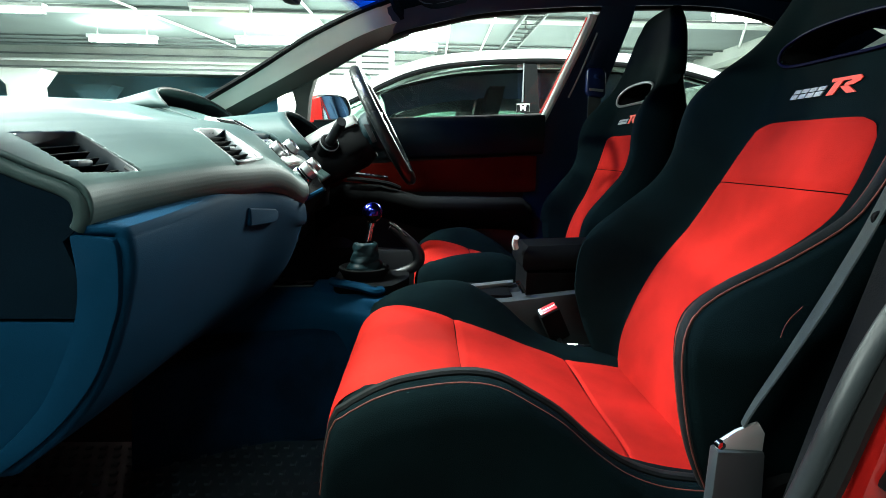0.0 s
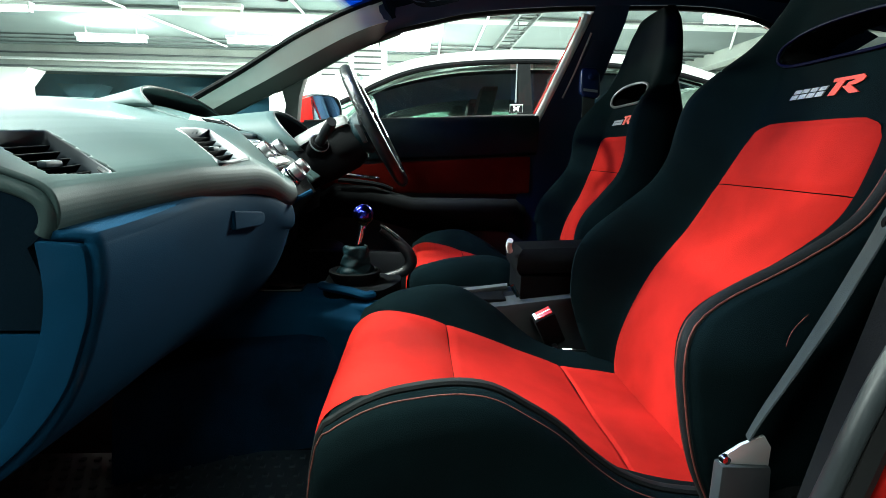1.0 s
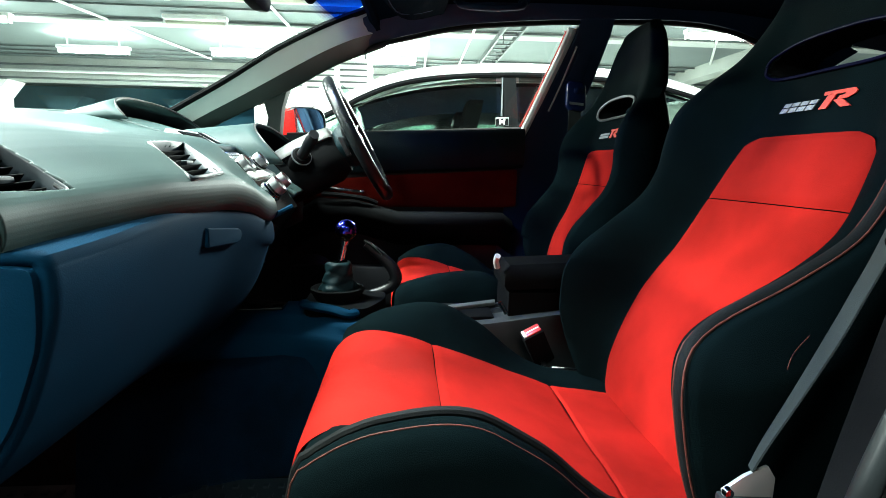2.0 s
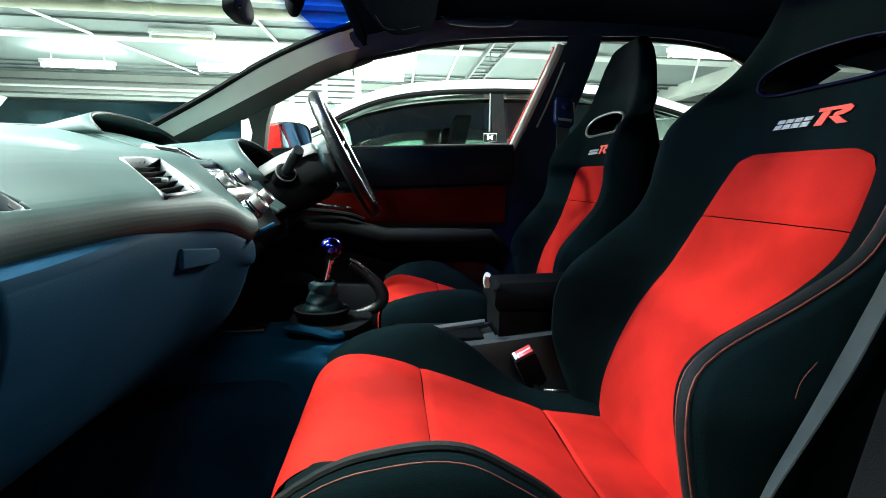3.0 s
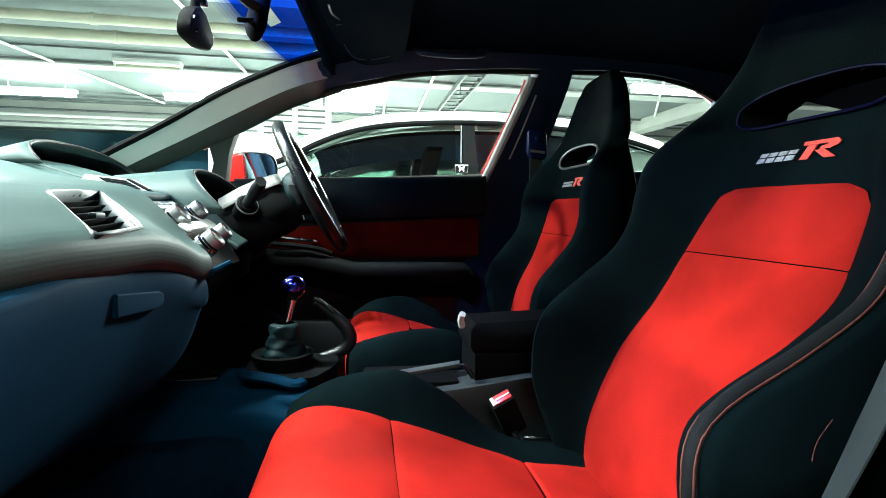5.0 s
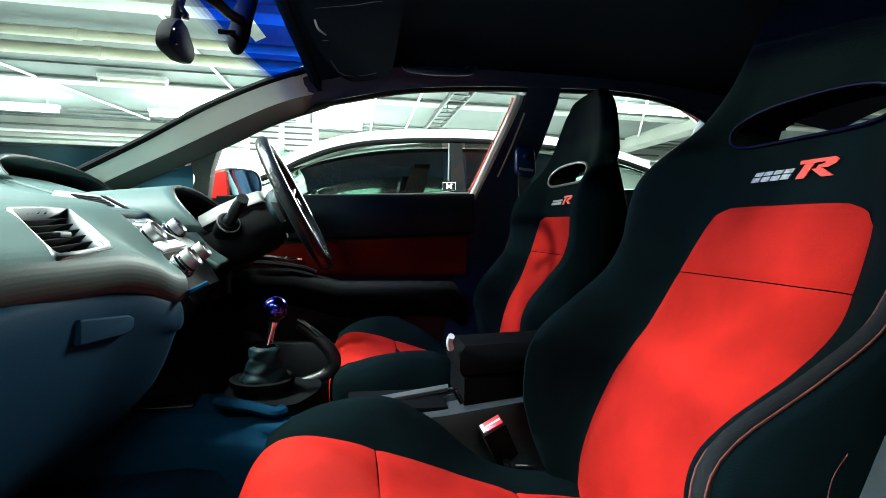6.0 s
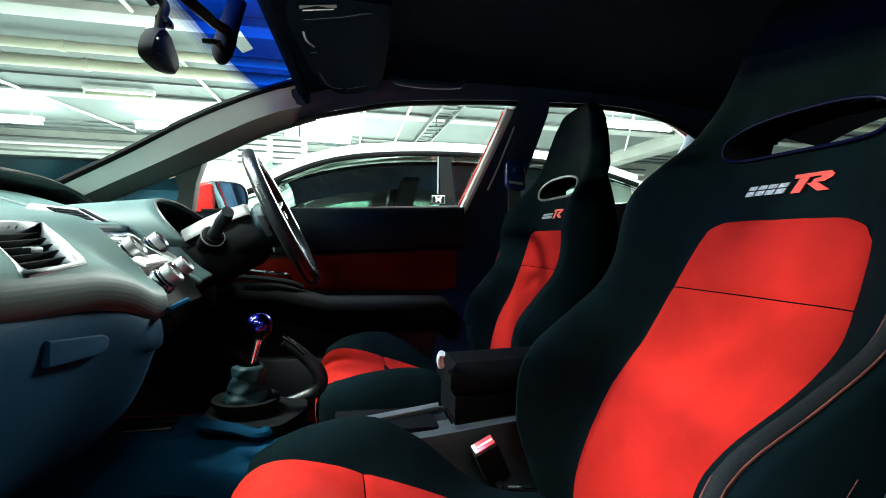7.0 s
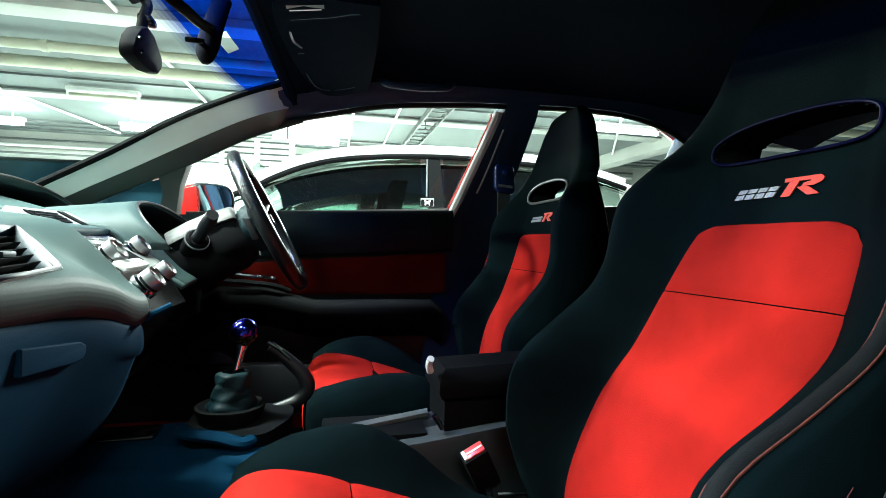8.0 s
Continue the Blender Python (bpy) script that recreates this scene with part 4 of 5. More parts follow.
    # red backrest panels
    wide = spline([(0.40, 0.184), (0.52, 0.182), (0.64, 0.172), (0.74, 0.158), (0.80, 0.150), (0.85, 0.136), (0.878, 0.123), (0.891, 0.112), (0.899, 0.09)])
    for a, b in ((0.42, 0.7985), (0.8, 0.898)):
        def f(u, v, a=a, b=b):
            z = a + (b - a) * u
            w = 2 * v - 1
            y = w * (min(wide(z), FLAT_IN(z) + 0.003) if w * flat > 0 else wide(z))
            rim = min(1, 0.2 + 16 * min(u, 1 - u) * (b - a) / 0.2)
            puff = 0.010 * (0.3 + 0.7 * rim**0.5) * (1 - 0.8 * abs(w) ** 8) + 0.0022 * noise.noise((z * 12, w * 2, 5))
            return Vector((BACK(z) - puff, Y + y, z + 0.3 * puff))
        part("backrest_panel", grid(f, 30, 22), RED_SUEDE, s, "red suede backrest panel")
    for e in (-1,):
        zz = [0.42 + 0.54 * k / 50 for k in range(51)]
        rim_at = lambda z, off: Vector((back_front(e * (edge_of(e, z, flat)[1]), z, worn, flat), Y + e * (edge_of(e, z, flat)[1] + off), z))
        if not flat:
            continue
        part("edge_band", tube([rim_at(z, -0.002) + Vector((0.0045, 0, 0)) for z in zz], 0.0095, 10), SEAM, back, "black leather edge band")
        for off, dx in ((0.0075, -0.0025), (-0.0085, -0.0030)):
            part("stitching", tube([rim_at(z, off) + Vector((dx, 0, 0)) for z in zz], 0.0011, 5), RED_THREAD, back, "red stitching")
    if flat:
        part("side_stitching", tube(smooth_path([(0.418, Y - 0.246, 0.625), (0.4165, Y - 0.246, 0.648), (0.424, Y - 0.243, 0.670), (0.442, Y - 0.239, 0.687)], 5), 0.0005, 5), RED_THREAD, back, "red side stitching")
    # woven badge: plain slanted shapes
    def badge(polys, lift=0.003):
        out = []
        for poly in polys:
            out.append(plate([(BACK(0.943 + 0.66 * (z - 0.943)) - lift, Y + y - 0.34 * (z - 0.943), 0.943 + 0.66 * (z - 0.943)) for y, z in poly], (0.002, 0, 0)))
        return merge(*out)
    bars, y = [], 0.056
    for k in range(4):
        y1 = y - 0.0135
        bars += [[(y, 0.9505), (y1, 0.9505), (y1, 0.9425), (y, 0.9425)], [(y, 0.9400), (y1, 0.9400), (y1, 0.930), (y, 0.930)]]
        y -= 0.0162
    for k in range(0, len(bars)):
        part("badge_bar", badge(bars[k:k + 1]), SILVER_THREAD, back, "silver woven badge bar")
    part("badge_red", badge([[(-0.0075, 0.9635), (-0.0543, 0.9635), (-0.0621, 0.957), (-0.0621, 0.951), (-0.0543, 0.945), (-0.0387, 0.945), (-0.0387, 0.951), (-0.0465, 0.9535), (-0.0465, 0.956), (-0.0101, 0.956)],
                             [(-0.0179, 0.9555), (-0.0309, 0.9555), (-0.0309, 0.928), (-0.0179, 0.928)], [(-0.0322, 0.9445), (-0.0465, 0.9445), (-0.0699, 0.928), (-0.0543, 0.928)]]), BRIGHT_RED_THREAD, back, "red woven badge")
    part("recliner_cover", bevelled(lathe([(0, 0.02), (0.05, 0.02), (0.06, 0.01), (0.062, 0.0), (0, 0)], turn_to((0, -1, 0), (0.46, Y - 0.235, 0.44)), 20), 0.0), MATT_BLACK, s)
    # a backrest set more upright over a seat slid further back
    if lean:
        for ob in s.children_recursive:
            for v in ob.data.vertices:
                v.co.x += lean * max(0.0, 0.9 - v.co.z) + (0.02 if v.co.z < 0.62 and v.co.x < 0.38 else 0.0) + (0.045 * min(1, max(0, (v.co.x + 0.05) / 0.15)) if v.co.z < 0.62 and v.co.x < 0.38 and v.co.y < Y - 0.14 else 0.0)
    return s


seat(SEAT_Y, 0.0, "empty black bucket seat with red suede panels beside the open door", SLOT_RIM, -1)
seat(SEAT_Y + 0.722, 0.3, "black bucket seat with red suede panels behind the steering wheel", SATIN, 0, 0.19)


# ---- dashboard ----
CREASE_X = spline([(0.18, -0.275), (0.205, -0.277), (0.25, -0.276), (0.33, -0.263), (0.44, -0.239), (0.55, -0.222), (0.72, -0.205), (0.86, -0.20), (1.1, -0.22), (1.6, -0.27)])
CREASE_Z = spline([(0.14, 0.768), (0.205, 0.772), (0.28, 0.776), (0.36, 0.781), (0.44, 0.785), (0.55, 0.785), (0.64, 0.772), (0.72, 0.748), (0.9, 0.74), (1.6, 0.74)])
LOW_X = spline([(0.18, -0.250), (0.3, -0.244), (0.55, -0.237), (0.72, -0.212), (0.80, -0.215)])
PAD = [(-0.014, -0.004), (0.0, 0.006), (0.004, 0.022), (-0.004, 0.038), (-0.035, 0.056), (-0.093, 0.083), (-0.18, 0.104), (-0.35, 0.118), (-0.55, 0.125), (-0.75, 0.125)]
LIFT = spline([(0.14, -0.03), (0.30, -0.012), (0.42, -0.004), (0.66, -0.003), (0.80, 0.003), (0.95, 0.005), (1.3, 0.012), (1.6, 0.0)])
PADC = smooth_path([(a, 0, b) for a, b in PAD], 4)


def step(a, b, x):
    t = min(1, max(0, (x - a) / (b - a)))
    return t * t * (3 - 2 * t)


def pad_at(y, s, up=0.0):
    """A point of the dash pad: y across the car, s from the lower edge (0) to the windscreen (1)."""
    i = s * (len(PADC) - 1)
    k = min(int(i), len(PADC) - 2)
    p = PADC[k].lerp(PADC[k + 1], i - k)
    lift = LIFT(y) * min(1, max(0, -p.x / 0.12)) + 0.045 * step(0.55, 1.1, y) * (1 - step(1.25, 1.55, y)) * step(0.22, 0.48, -p.x)
    top = step(0.02, 0.15, -p.x)
    return Vector((CREASE_X(y) + p.x, y, CREASE_Z(y) * (1 - top) + 0.785 * top + p.z + lift + up))


def inside(p, quad):
    """Whether a point of the pad lies in a four-sided outline, seen from above, and near its plane."""
    sides = [(b[0] - a[0]) * (p.y - a[1]) - (b[1] - a[1]) * (p.x - a[0]) for a, b in zip(quad, quad[1:] + quad[:1])]
    a, b, c = (Vector(quad[k]) for k in (0, 1, 3))
    off = (p - a).dot((b - a).cross(c - a).normalized())
    return -0.03 < off < (0.016 if p.y < 0.4 else 0.006) and (all(v > -0.00018 for v in sides) or all(v < 0.00018 for v in sides))


VENTS = ([(-0.368, 0.256, 0.848), (-0.350, 0.318, 0.852), (-0.277, 0.298, 0.812), (-0.292, 0.231, 0.805)],
         [(-0.321, 0.548, 0.867), (-0.330, 0.684, 0.872), (-0.232, 0.572, 0.828), (-0.236, 0.470, 0.822)])


def vent(parent, tl, tr, br, bl, slats, name="air_vent"):
    tl, tr, br, bl = (Vector(p) for p in (tl, tr, br, bl))
    q = lambda u, v: (tl.lerp(tr, u)).lerp(bl.lerp(br, u), v)
    nrm = (tr - tl).cross(bl - tl).normalized()
    if nrm.z < 0:
        nrm = -nrm
    rim = [q(*p) + nrm * 0.005 for p in ((0.04, 0), (0.5, -0.015), (0.96, 0), (1, 0.06), (1.015, 0.5), (1, 0.94), (0.96, 1), (0.5, 1.015), (0.04, 1), (0, 0.94), (-0.015, 0.5), (0, 0.06))]
    v = part(name, loft([[p - nrm * 0.001 + (q(0.5, 0.5) - p) * k + nrm * h for p in rim] for k, h in ((-0.13, -0.014), (-0.10, 0.002), (-0.03, 0.005), (0.005, 0.004), (0.03, -0.03))], True, False), VENT_FRAME, parent, "dark satin vent frame", 60)
    part("lip", tube(smooth_path([q(0.0, 0.99) + nrm * 0.004, q(0.05, 1.03) + nrm * 0.004, q(0.5, 1.04) + nrm * 0.0045, q(0.95, 1.03) + nrm * 0.004, q(1.015, 0.98) + nrm * 0.004, q(1.03, 0.8) + nrm * 0.004], 4), 0.0032, 8), SATIN, v, "bright lower lip")
    part("recess", loft([[p - nrm * h + (q(0.5, 0.5) - p) * k for p in rim] for k, h in ((0.0, 0.002), (0.03, 0.035), (0.999, 0.036))], True, False), BLACK_PLASTIC, v)
    for k in range(slats):
        t = (k + 0.7) / (slats + 0.4)
        a, b = q(0.04, t), q(0.96, t)
        d = (bl - tl).normalized()
        part("slat", plate([a - nrm * 0.001, b - nrm * 0.001, b - nrm * 0.016 - d * 0.006, a - nrm * 0.016 - d * 0.006], d * 0.0028, 0.0008, 1), MATT_BLACK, v)
    c = q(0.5, 0.55) + nrm * 0.001
    part("tab", box(c, (0.010, 0.024, 0.007), 0.003), VENT_FRAME, v)
    return v


def dashboard():
    d = thing("dashboard", "grey grained plastic dashboard with black vents and silver controls", "dashboard", (-0.5, 0.855, 0.55))
    far_edge = spline([(0.0, 0.742), (0.3, 0.748), (0.55, 0.80), (0.75, 0.835), (1.0, 0.84)])
    pad = lambda u, v: pad_at(0.205 + (far_edge(v) - 0.205) * u, v)
    part("pad", grid(pad, 220, 260, keep=lambda u, v: not any(inside(pad(u, v), q) for q in VENTS)), DASH, d, "soft grained grey dash pad").modifiers.new("thick", "SOLIDIFY").thickness = -0.006
    part("driver_pad", grid(lambda u, v: pad_at(1.02 + 0.52 * u, 0.32 + 0.68 * v), 30, 30), DASH, d, "soft grained grey dash pad").modifiers.new("thick", "SOLIDIFY").thickness = 0.012
    part("centre_top", grid(lambda u, v: pad_at(0.81 + 0.22 * u, 0.62 + 0.38 * v, -0.004), 16, 20), DASH, d).modifiers.new("thick", "SOLIDIFY").thickness = 0.012
    # side edge of the pad next to the controls
    part("pad_edge", tube([pad_at(far_edge(k / 40), k / 40) for k in range(1, 34)], 0.005, 8), DASH, d)
    # lower panel with the glove box

    def low(u, v, out=0.0):
        y = 0.2035 + 0.5465 * u
        top = min(CREASE_Z(y) - 0.006, 0.782)
        z0 = top
        prof = [(CREASE_X(y) - 0.03, z0 - 0.004), (LOW_X(y) - 0.006, z0 - 0.001), (LOW_X(y), z0 - 0.006), (LOW_X(y) + 0.001, z0 - 0.030), (LOW_X(y) - 0.008, 0.70), (LOW_X(y) - 0.028, 0.645), (LOW_X(y) - 0.060, 0.592), (LOW_X(y) - 0.112, 0.543), (LOW_X(y) - 0.16, 0.532), (LOW_X(y) - 0.4, 0.56)]
        i = v * (len(prof) - 1)
        k = min(int(i), len(prof) - 2)
        a, b, c, e = (prof[min(max(k + j, 0), len(prof) - 1)] for j in (-1, 0, 1, 2))
        t = i - k
        f = lambda p0, p1, p2, p3: 0.5 * (2 * p1 + (p2 - p0) * t + (2 * p0 - 5 * p1 + 4 * p2 - p3) * t * t + (3 * p1 - p0 - 3 * p2 + p3) * t**3)
        return Vector((f(a[0], b[0], c[0], e[0]) + out, y, f(a[1], b[1], c[1], e[1])))
    part("lower_panel", grid(low, 36, 45), DASH_LOW, d, "lower dash panel, blue light put into its colour").modifiers.new("thick", "SOLIDIFY").thickness = 0.01
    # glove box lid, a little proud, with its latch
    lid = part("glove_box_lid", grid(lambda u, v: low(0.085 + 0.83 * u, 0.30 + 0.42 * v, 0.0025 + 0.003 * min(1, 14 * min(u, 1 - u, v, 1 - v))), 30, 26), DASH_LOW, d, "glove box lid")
    hp = Vector((-0.2335, 0.545, 0.744))
    slant = lambda a: 0.09 * a
    part("latch_recess", plate([hp + Vector((0.0055 + slant(a), a, b)) for a, b in ((-0.076, -0.004), (-0.070, -0.011), (-0.044, -0.013), (-0.044, 0.016), (-0.070, 0.019), (-0.076, 0.014))], (0.0015, 0, 0)), MATT_BLACK, lid)
    part("latch_paddle", plate([hp + Vector((0.005 + slant(a), a, b)) for a, b in ((-0.049, -0.013), (0.040, -0.019), (0.054, -0.018), (0.061, -0.011), (0.060, -0.002), (0.050, 0.003), (-0.049, 0.015))], (0.008, 0, 0), 0.0025, 3), DASH_LOW, lid, "glove box latch paddle")
    # end of the dash at the door opening
    rim = [pad_at(0.205, k / 30) for k in range(0, 28)]
    part("end_panel", plate([(p.x - 0.004, 0.202, p.z - 0.006) for p in rim] + [(-0.95, 0.202, 0.80), (-0.95, 0.202, 0.686), (-0.291, 0.202, 0.686), (-0.285, 0.202, 0.712), (-0.287, 0.202, 0.735)], (0, 0.02, 0), 0.0), DARK_CAP, d, "black dash end cap")
    trim_out = smooth_path([(-0.256, 0.1965, 0.764), (-0.2455, 0.1965, 0.757), (-0.247, 0.1965, 0.712), (-0.256, 0.1965, 0.679), (-0.281, 0.1965, 0.623), (-0.327, 0.1965, 0.569), (-0.385, 0.1965, 0.524)], 5)
    trim_in = smooth_path([(-0.400, 0.1965, 0.532), (-0.339, 0.1965, 0.591), (-0.307, 0.1965, 0.646), (-0.291, 0.1965, 0.685), (-0.284, 0.1965, 0.723), (-0.286, 0.1965, 0.766)], 5)
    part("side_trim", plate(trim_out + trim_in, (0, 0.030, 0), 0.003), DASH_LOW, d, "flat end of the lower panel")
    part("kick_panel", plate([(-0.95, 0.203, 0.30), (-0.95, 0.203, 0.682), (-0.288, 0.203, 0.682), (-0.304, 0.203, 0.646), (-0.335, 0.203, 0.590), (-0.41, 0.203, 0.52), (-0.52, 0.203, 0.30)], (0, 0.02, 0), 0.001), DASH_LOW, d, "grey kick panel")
    part("pad_end", tube([pad_at(0.206, k / 40) + Vector((-0.004, 0, -0.006)) for k in range(4, 36)], 0.0075, 10), DASH, d)
    # vents
    for q in VENTS:
        vent(d, *q, 6)
    for y in (0.338, 0.352):
        for a in (0.336, 0.358):
            part("mark", plate([pad_at(y, a) + Vector((0.002, 0, 0.002)), pad_at(y + 0.011, a) + Vector((0.002, 0, 0.002)), pad_at(y + 0.011, a + 0.018) + Vector((0.002, 0, 0.002)), pad_at(y, a + 0.018) + Vector((0.002, 0, 0.002))], (0.0004, 0, 0.0004)), MATT_BLACK, d)
    # centre controls: sloping silver fascia with slots, keys and dials
    o, ax, ay = Vector((-0.43, 0.75, 0.916)), Vector((0.205, 0.0, -0.115)), Vector((0.0, 0.265, 0.0))
    nz = Vector((0.115, 0, 0.205)).normalized()
    F = lambda u, v, h=0.0: o + ax * u + ay * v + nz * h
    quad = lambda u0, u1, v0, v1, h: [F(u0, v0, h), F(u0, v1, h), F(u1, v1, h), F(u1, v0, h)]
    fas = part("control_fascia", plate([F(0.02, 0.36), F(0.0, 1.12), F(0.55, 1.14), F(0.8, 1.1), F(0.86, 0.96), F(0.90, 0.2), F(0.84, 0.10), F(0.5, 0.20)], -nz * 0.02, 0.004), SILVER, d, "silver control fascia")
    sl = part("top_vent", plate(quad(0.08, 0.22, 0.44, 0.80, 0.0005), nz * 0.002, 0.0008), MATT_BLACK, fas, "narrow black vent")
    for k in range(3):
        part("slat", plate(quad(0.105 + 0.035 * k, 0.111 + 0.035 * k, 0.46, 0.78, 0.003), nz * 0.0015), BLACK_PLASTIC, sl)
    part("side_slot", plate(quad(0.04, 0.30, 0.90, 0.98, 0.0005), nz * 0.002, 0.0008), MATT_BLACK, fas, "black display slot")
    part("disc_slot", plate(quad(0.335, 0.362, 0.5, 0.90, 0.0005), nz * 0.002, 0.0005), MATT_BLACK, fas, "black disc slot")
    for j, u in enumerate((0.425, 0.49)):
        for k in range(7):
            v = 0.36 + 0.088 * k
            key = part("key", plate(quad(u, u + 0.046, v, v + 0.076, 0.0004), nz * 0.0022, 0.0008), SILVER if (j + k) % 3 else WHITE_PLASTIC, fas)
            part("key_gap", plate(quad(u + 0.0475, u + 0.0525, v, v + 0.076, 0.0003), nz * 0.0006), GLOSS_BLACK, key)
    part("dial_well", plate([F(0.57, 0.50, 0.0004), F(0.57, 0.84, 0.0004), F(0.78, 0.80, 0.0004), F(0.78, 0.46, 0.0004)], nz * 0.0012), MATT_BLACK, fas, "black well")
    for u, v, r in ((0.70, 0.36, 0.024), (0.62, 0.98, 0.023), (1.05, 0.16, 0.022), (0.98, 0.60, 0.020)):
        m = turn_to(nz + Vector((0.55, 0, 0)), F(u, v))
        kn = part("dial", lathe([(0, 0.019), (r * 0.62, 0.019), (r * 0.66, 0.022), (r * 0.74, 0.0235), (r * 0.82, 0.022), (r * 0.84, 0.010), (r * 0.84, -0.02)], m, 28), SATIN, fas, "silver dial")
        part("dial_band", lathe([(r * 0.85, -0.008), (r * 1.0, -0.006), (r * 1.0, 0.001), (r * 0.85, 0.004)], m, 28), CHROME, kn)
        part("dial_groove", lathe([(r * 0.84, 0.0045), (r * 0.875, 0.005), (r * 0.875, 0.0082), (r * 0.84, 0.0088)], m, 28), GLOSS_BLACK, kn)
        part("dial_face", lathe([(0, 0.0205), (r * 0.58, 0.0202), (r * 0.61, 0.0192)], m, 24), BLACK_PLASTIC, kn)
        part("pointer", plate([m @ Vector(p) for p in ((-0.0015, 0.004, 0.0207), (0.0015, 0.004, 0.0207), (0.0015, r * 0.55, 0.0207), (-0.0015, r * 0.55, 0.0207))], m.to_3x3() @ Vector((0, 0, 0.001))), WHITE_PLASTIC, kn)
    part("wide_key", plate([F(0.80, 0.20, 0.002), F(0.785, 0.62, 0.002), F(0.875, 0.64, 0.002), F(0.90, 0.18, 0.002)], nz * 0.007, 0.003), WHITE_PLASTIC, fas, "white wide key")
    # black stack below the controls
    part("stack_panel", bevelled(loft([[(-0.235, 0.755, 0.79), (-0.205, 0.77, 0.75), (-0.205, 0.985, 0.75), (-0.235, 1.0, 0.79)], [(-0.26, 0.755, 0.70), (-0.245, 0.77, 0.69), (-0.245, 0.985, 0.69), (-0.26, 1.0, 0.70)], [(-0.47, 0.755, 0.44), (-0.42, 0.77, 0.44), (-0.42, 0.985, 0.44), (-0.47, 1.0, 0.44)]]), 0.006), GLOSS_BLACK, d, "gloss black lower stack")
    part("stack_edge", tube(smooth_path([(-0.205, 0.742, 0.748), (-0.19, 0.752, 0.757), (-0.17, 0.765, 0.768)], 4), 0.005, 8), DASH_LOW, d)
    part("inner_box", box((-0.62, 0.855, 0.66), (0.5, 1.3, 0.22), 0.02), BLACK_PLASTIC, d)
    part("driver_lower", bevelled(loft([[(-0.30, 1.02, 0.80), (-0.30, 1.54, 0.80), (-0.5, 1.54, 0.80), (-0.5, 1.02, 0.80)], [(-0.30, 1.02, 0.66), (-0.30, 1.54, 0.66), (-0.5, 1.54, 0.6), (-0.5, 1.02, 0.6)]]), 0.012), BLACK_PLASTIC, d)
    # lower and upper instrument hoods
    def hood(cy, w, foot_z, top, x_foot, x_top, length, slope):
        def f(u, v):
            a = math.pi * u
            y = cy - w * math.copysign(abs(math.cos(a)) ** 0.75, math.cos(a))
            k = math.sin(a) ** 0.8
            x = x_foot + (x_top - x_foot) * k
            return Vector((x - length * v, y, foot_z + (top - foot_z) * k - slope * v * k))
        return grid(f, 32, 8)
    for nm, args in (("dial_hood", (1.235, 0.208, 0.845, 0.952, -0.240, -0.345, 0.17, 0.02)), ("display_hood", (1.185, 0.215, 0.938, 1.000, -0.560, -0.625, 0.20, 0.075))):
        h = part(nm, hood(*args), DASH, d, "grey instrument hood")
        h.modifiers.new("thick", "SOLIDIFY").thickness = 0.008
        cy, w, fz, tp, xf, xt, ln, sl = args
        part("rim", tube([hood_pt for hood_pt in [Vector((xf + (xt - xf) * math.sin(a) ** 0.8 + 0.001, cy - (w - 0.004) * math.copysign(abs(math.cos(a)) ** 0.75, math.cos(a)), fz + (tp - fz) * math.sin(a) ** 0.8 - 0.003)) for a in (math.pi * (k / 36) for k in range(1, 36))]], 0.0035, 6), BLACK_PLASTIC, h)
        part("dial_face", box((xt - ln * 0.5, cy + 0.02, fz - 0.005), (0.02, 2 * w - 0.12, 0.06), 0.004), GLOSS_BLACK, h)
        part("hood_lining", hood(cy, w - 0.010, fz, tp - 0.010, xf - 0.006, xt - 0.006, ln - 0.02, sl), BLACK_PLASTIC, h, "black hood lining")


dashboard()


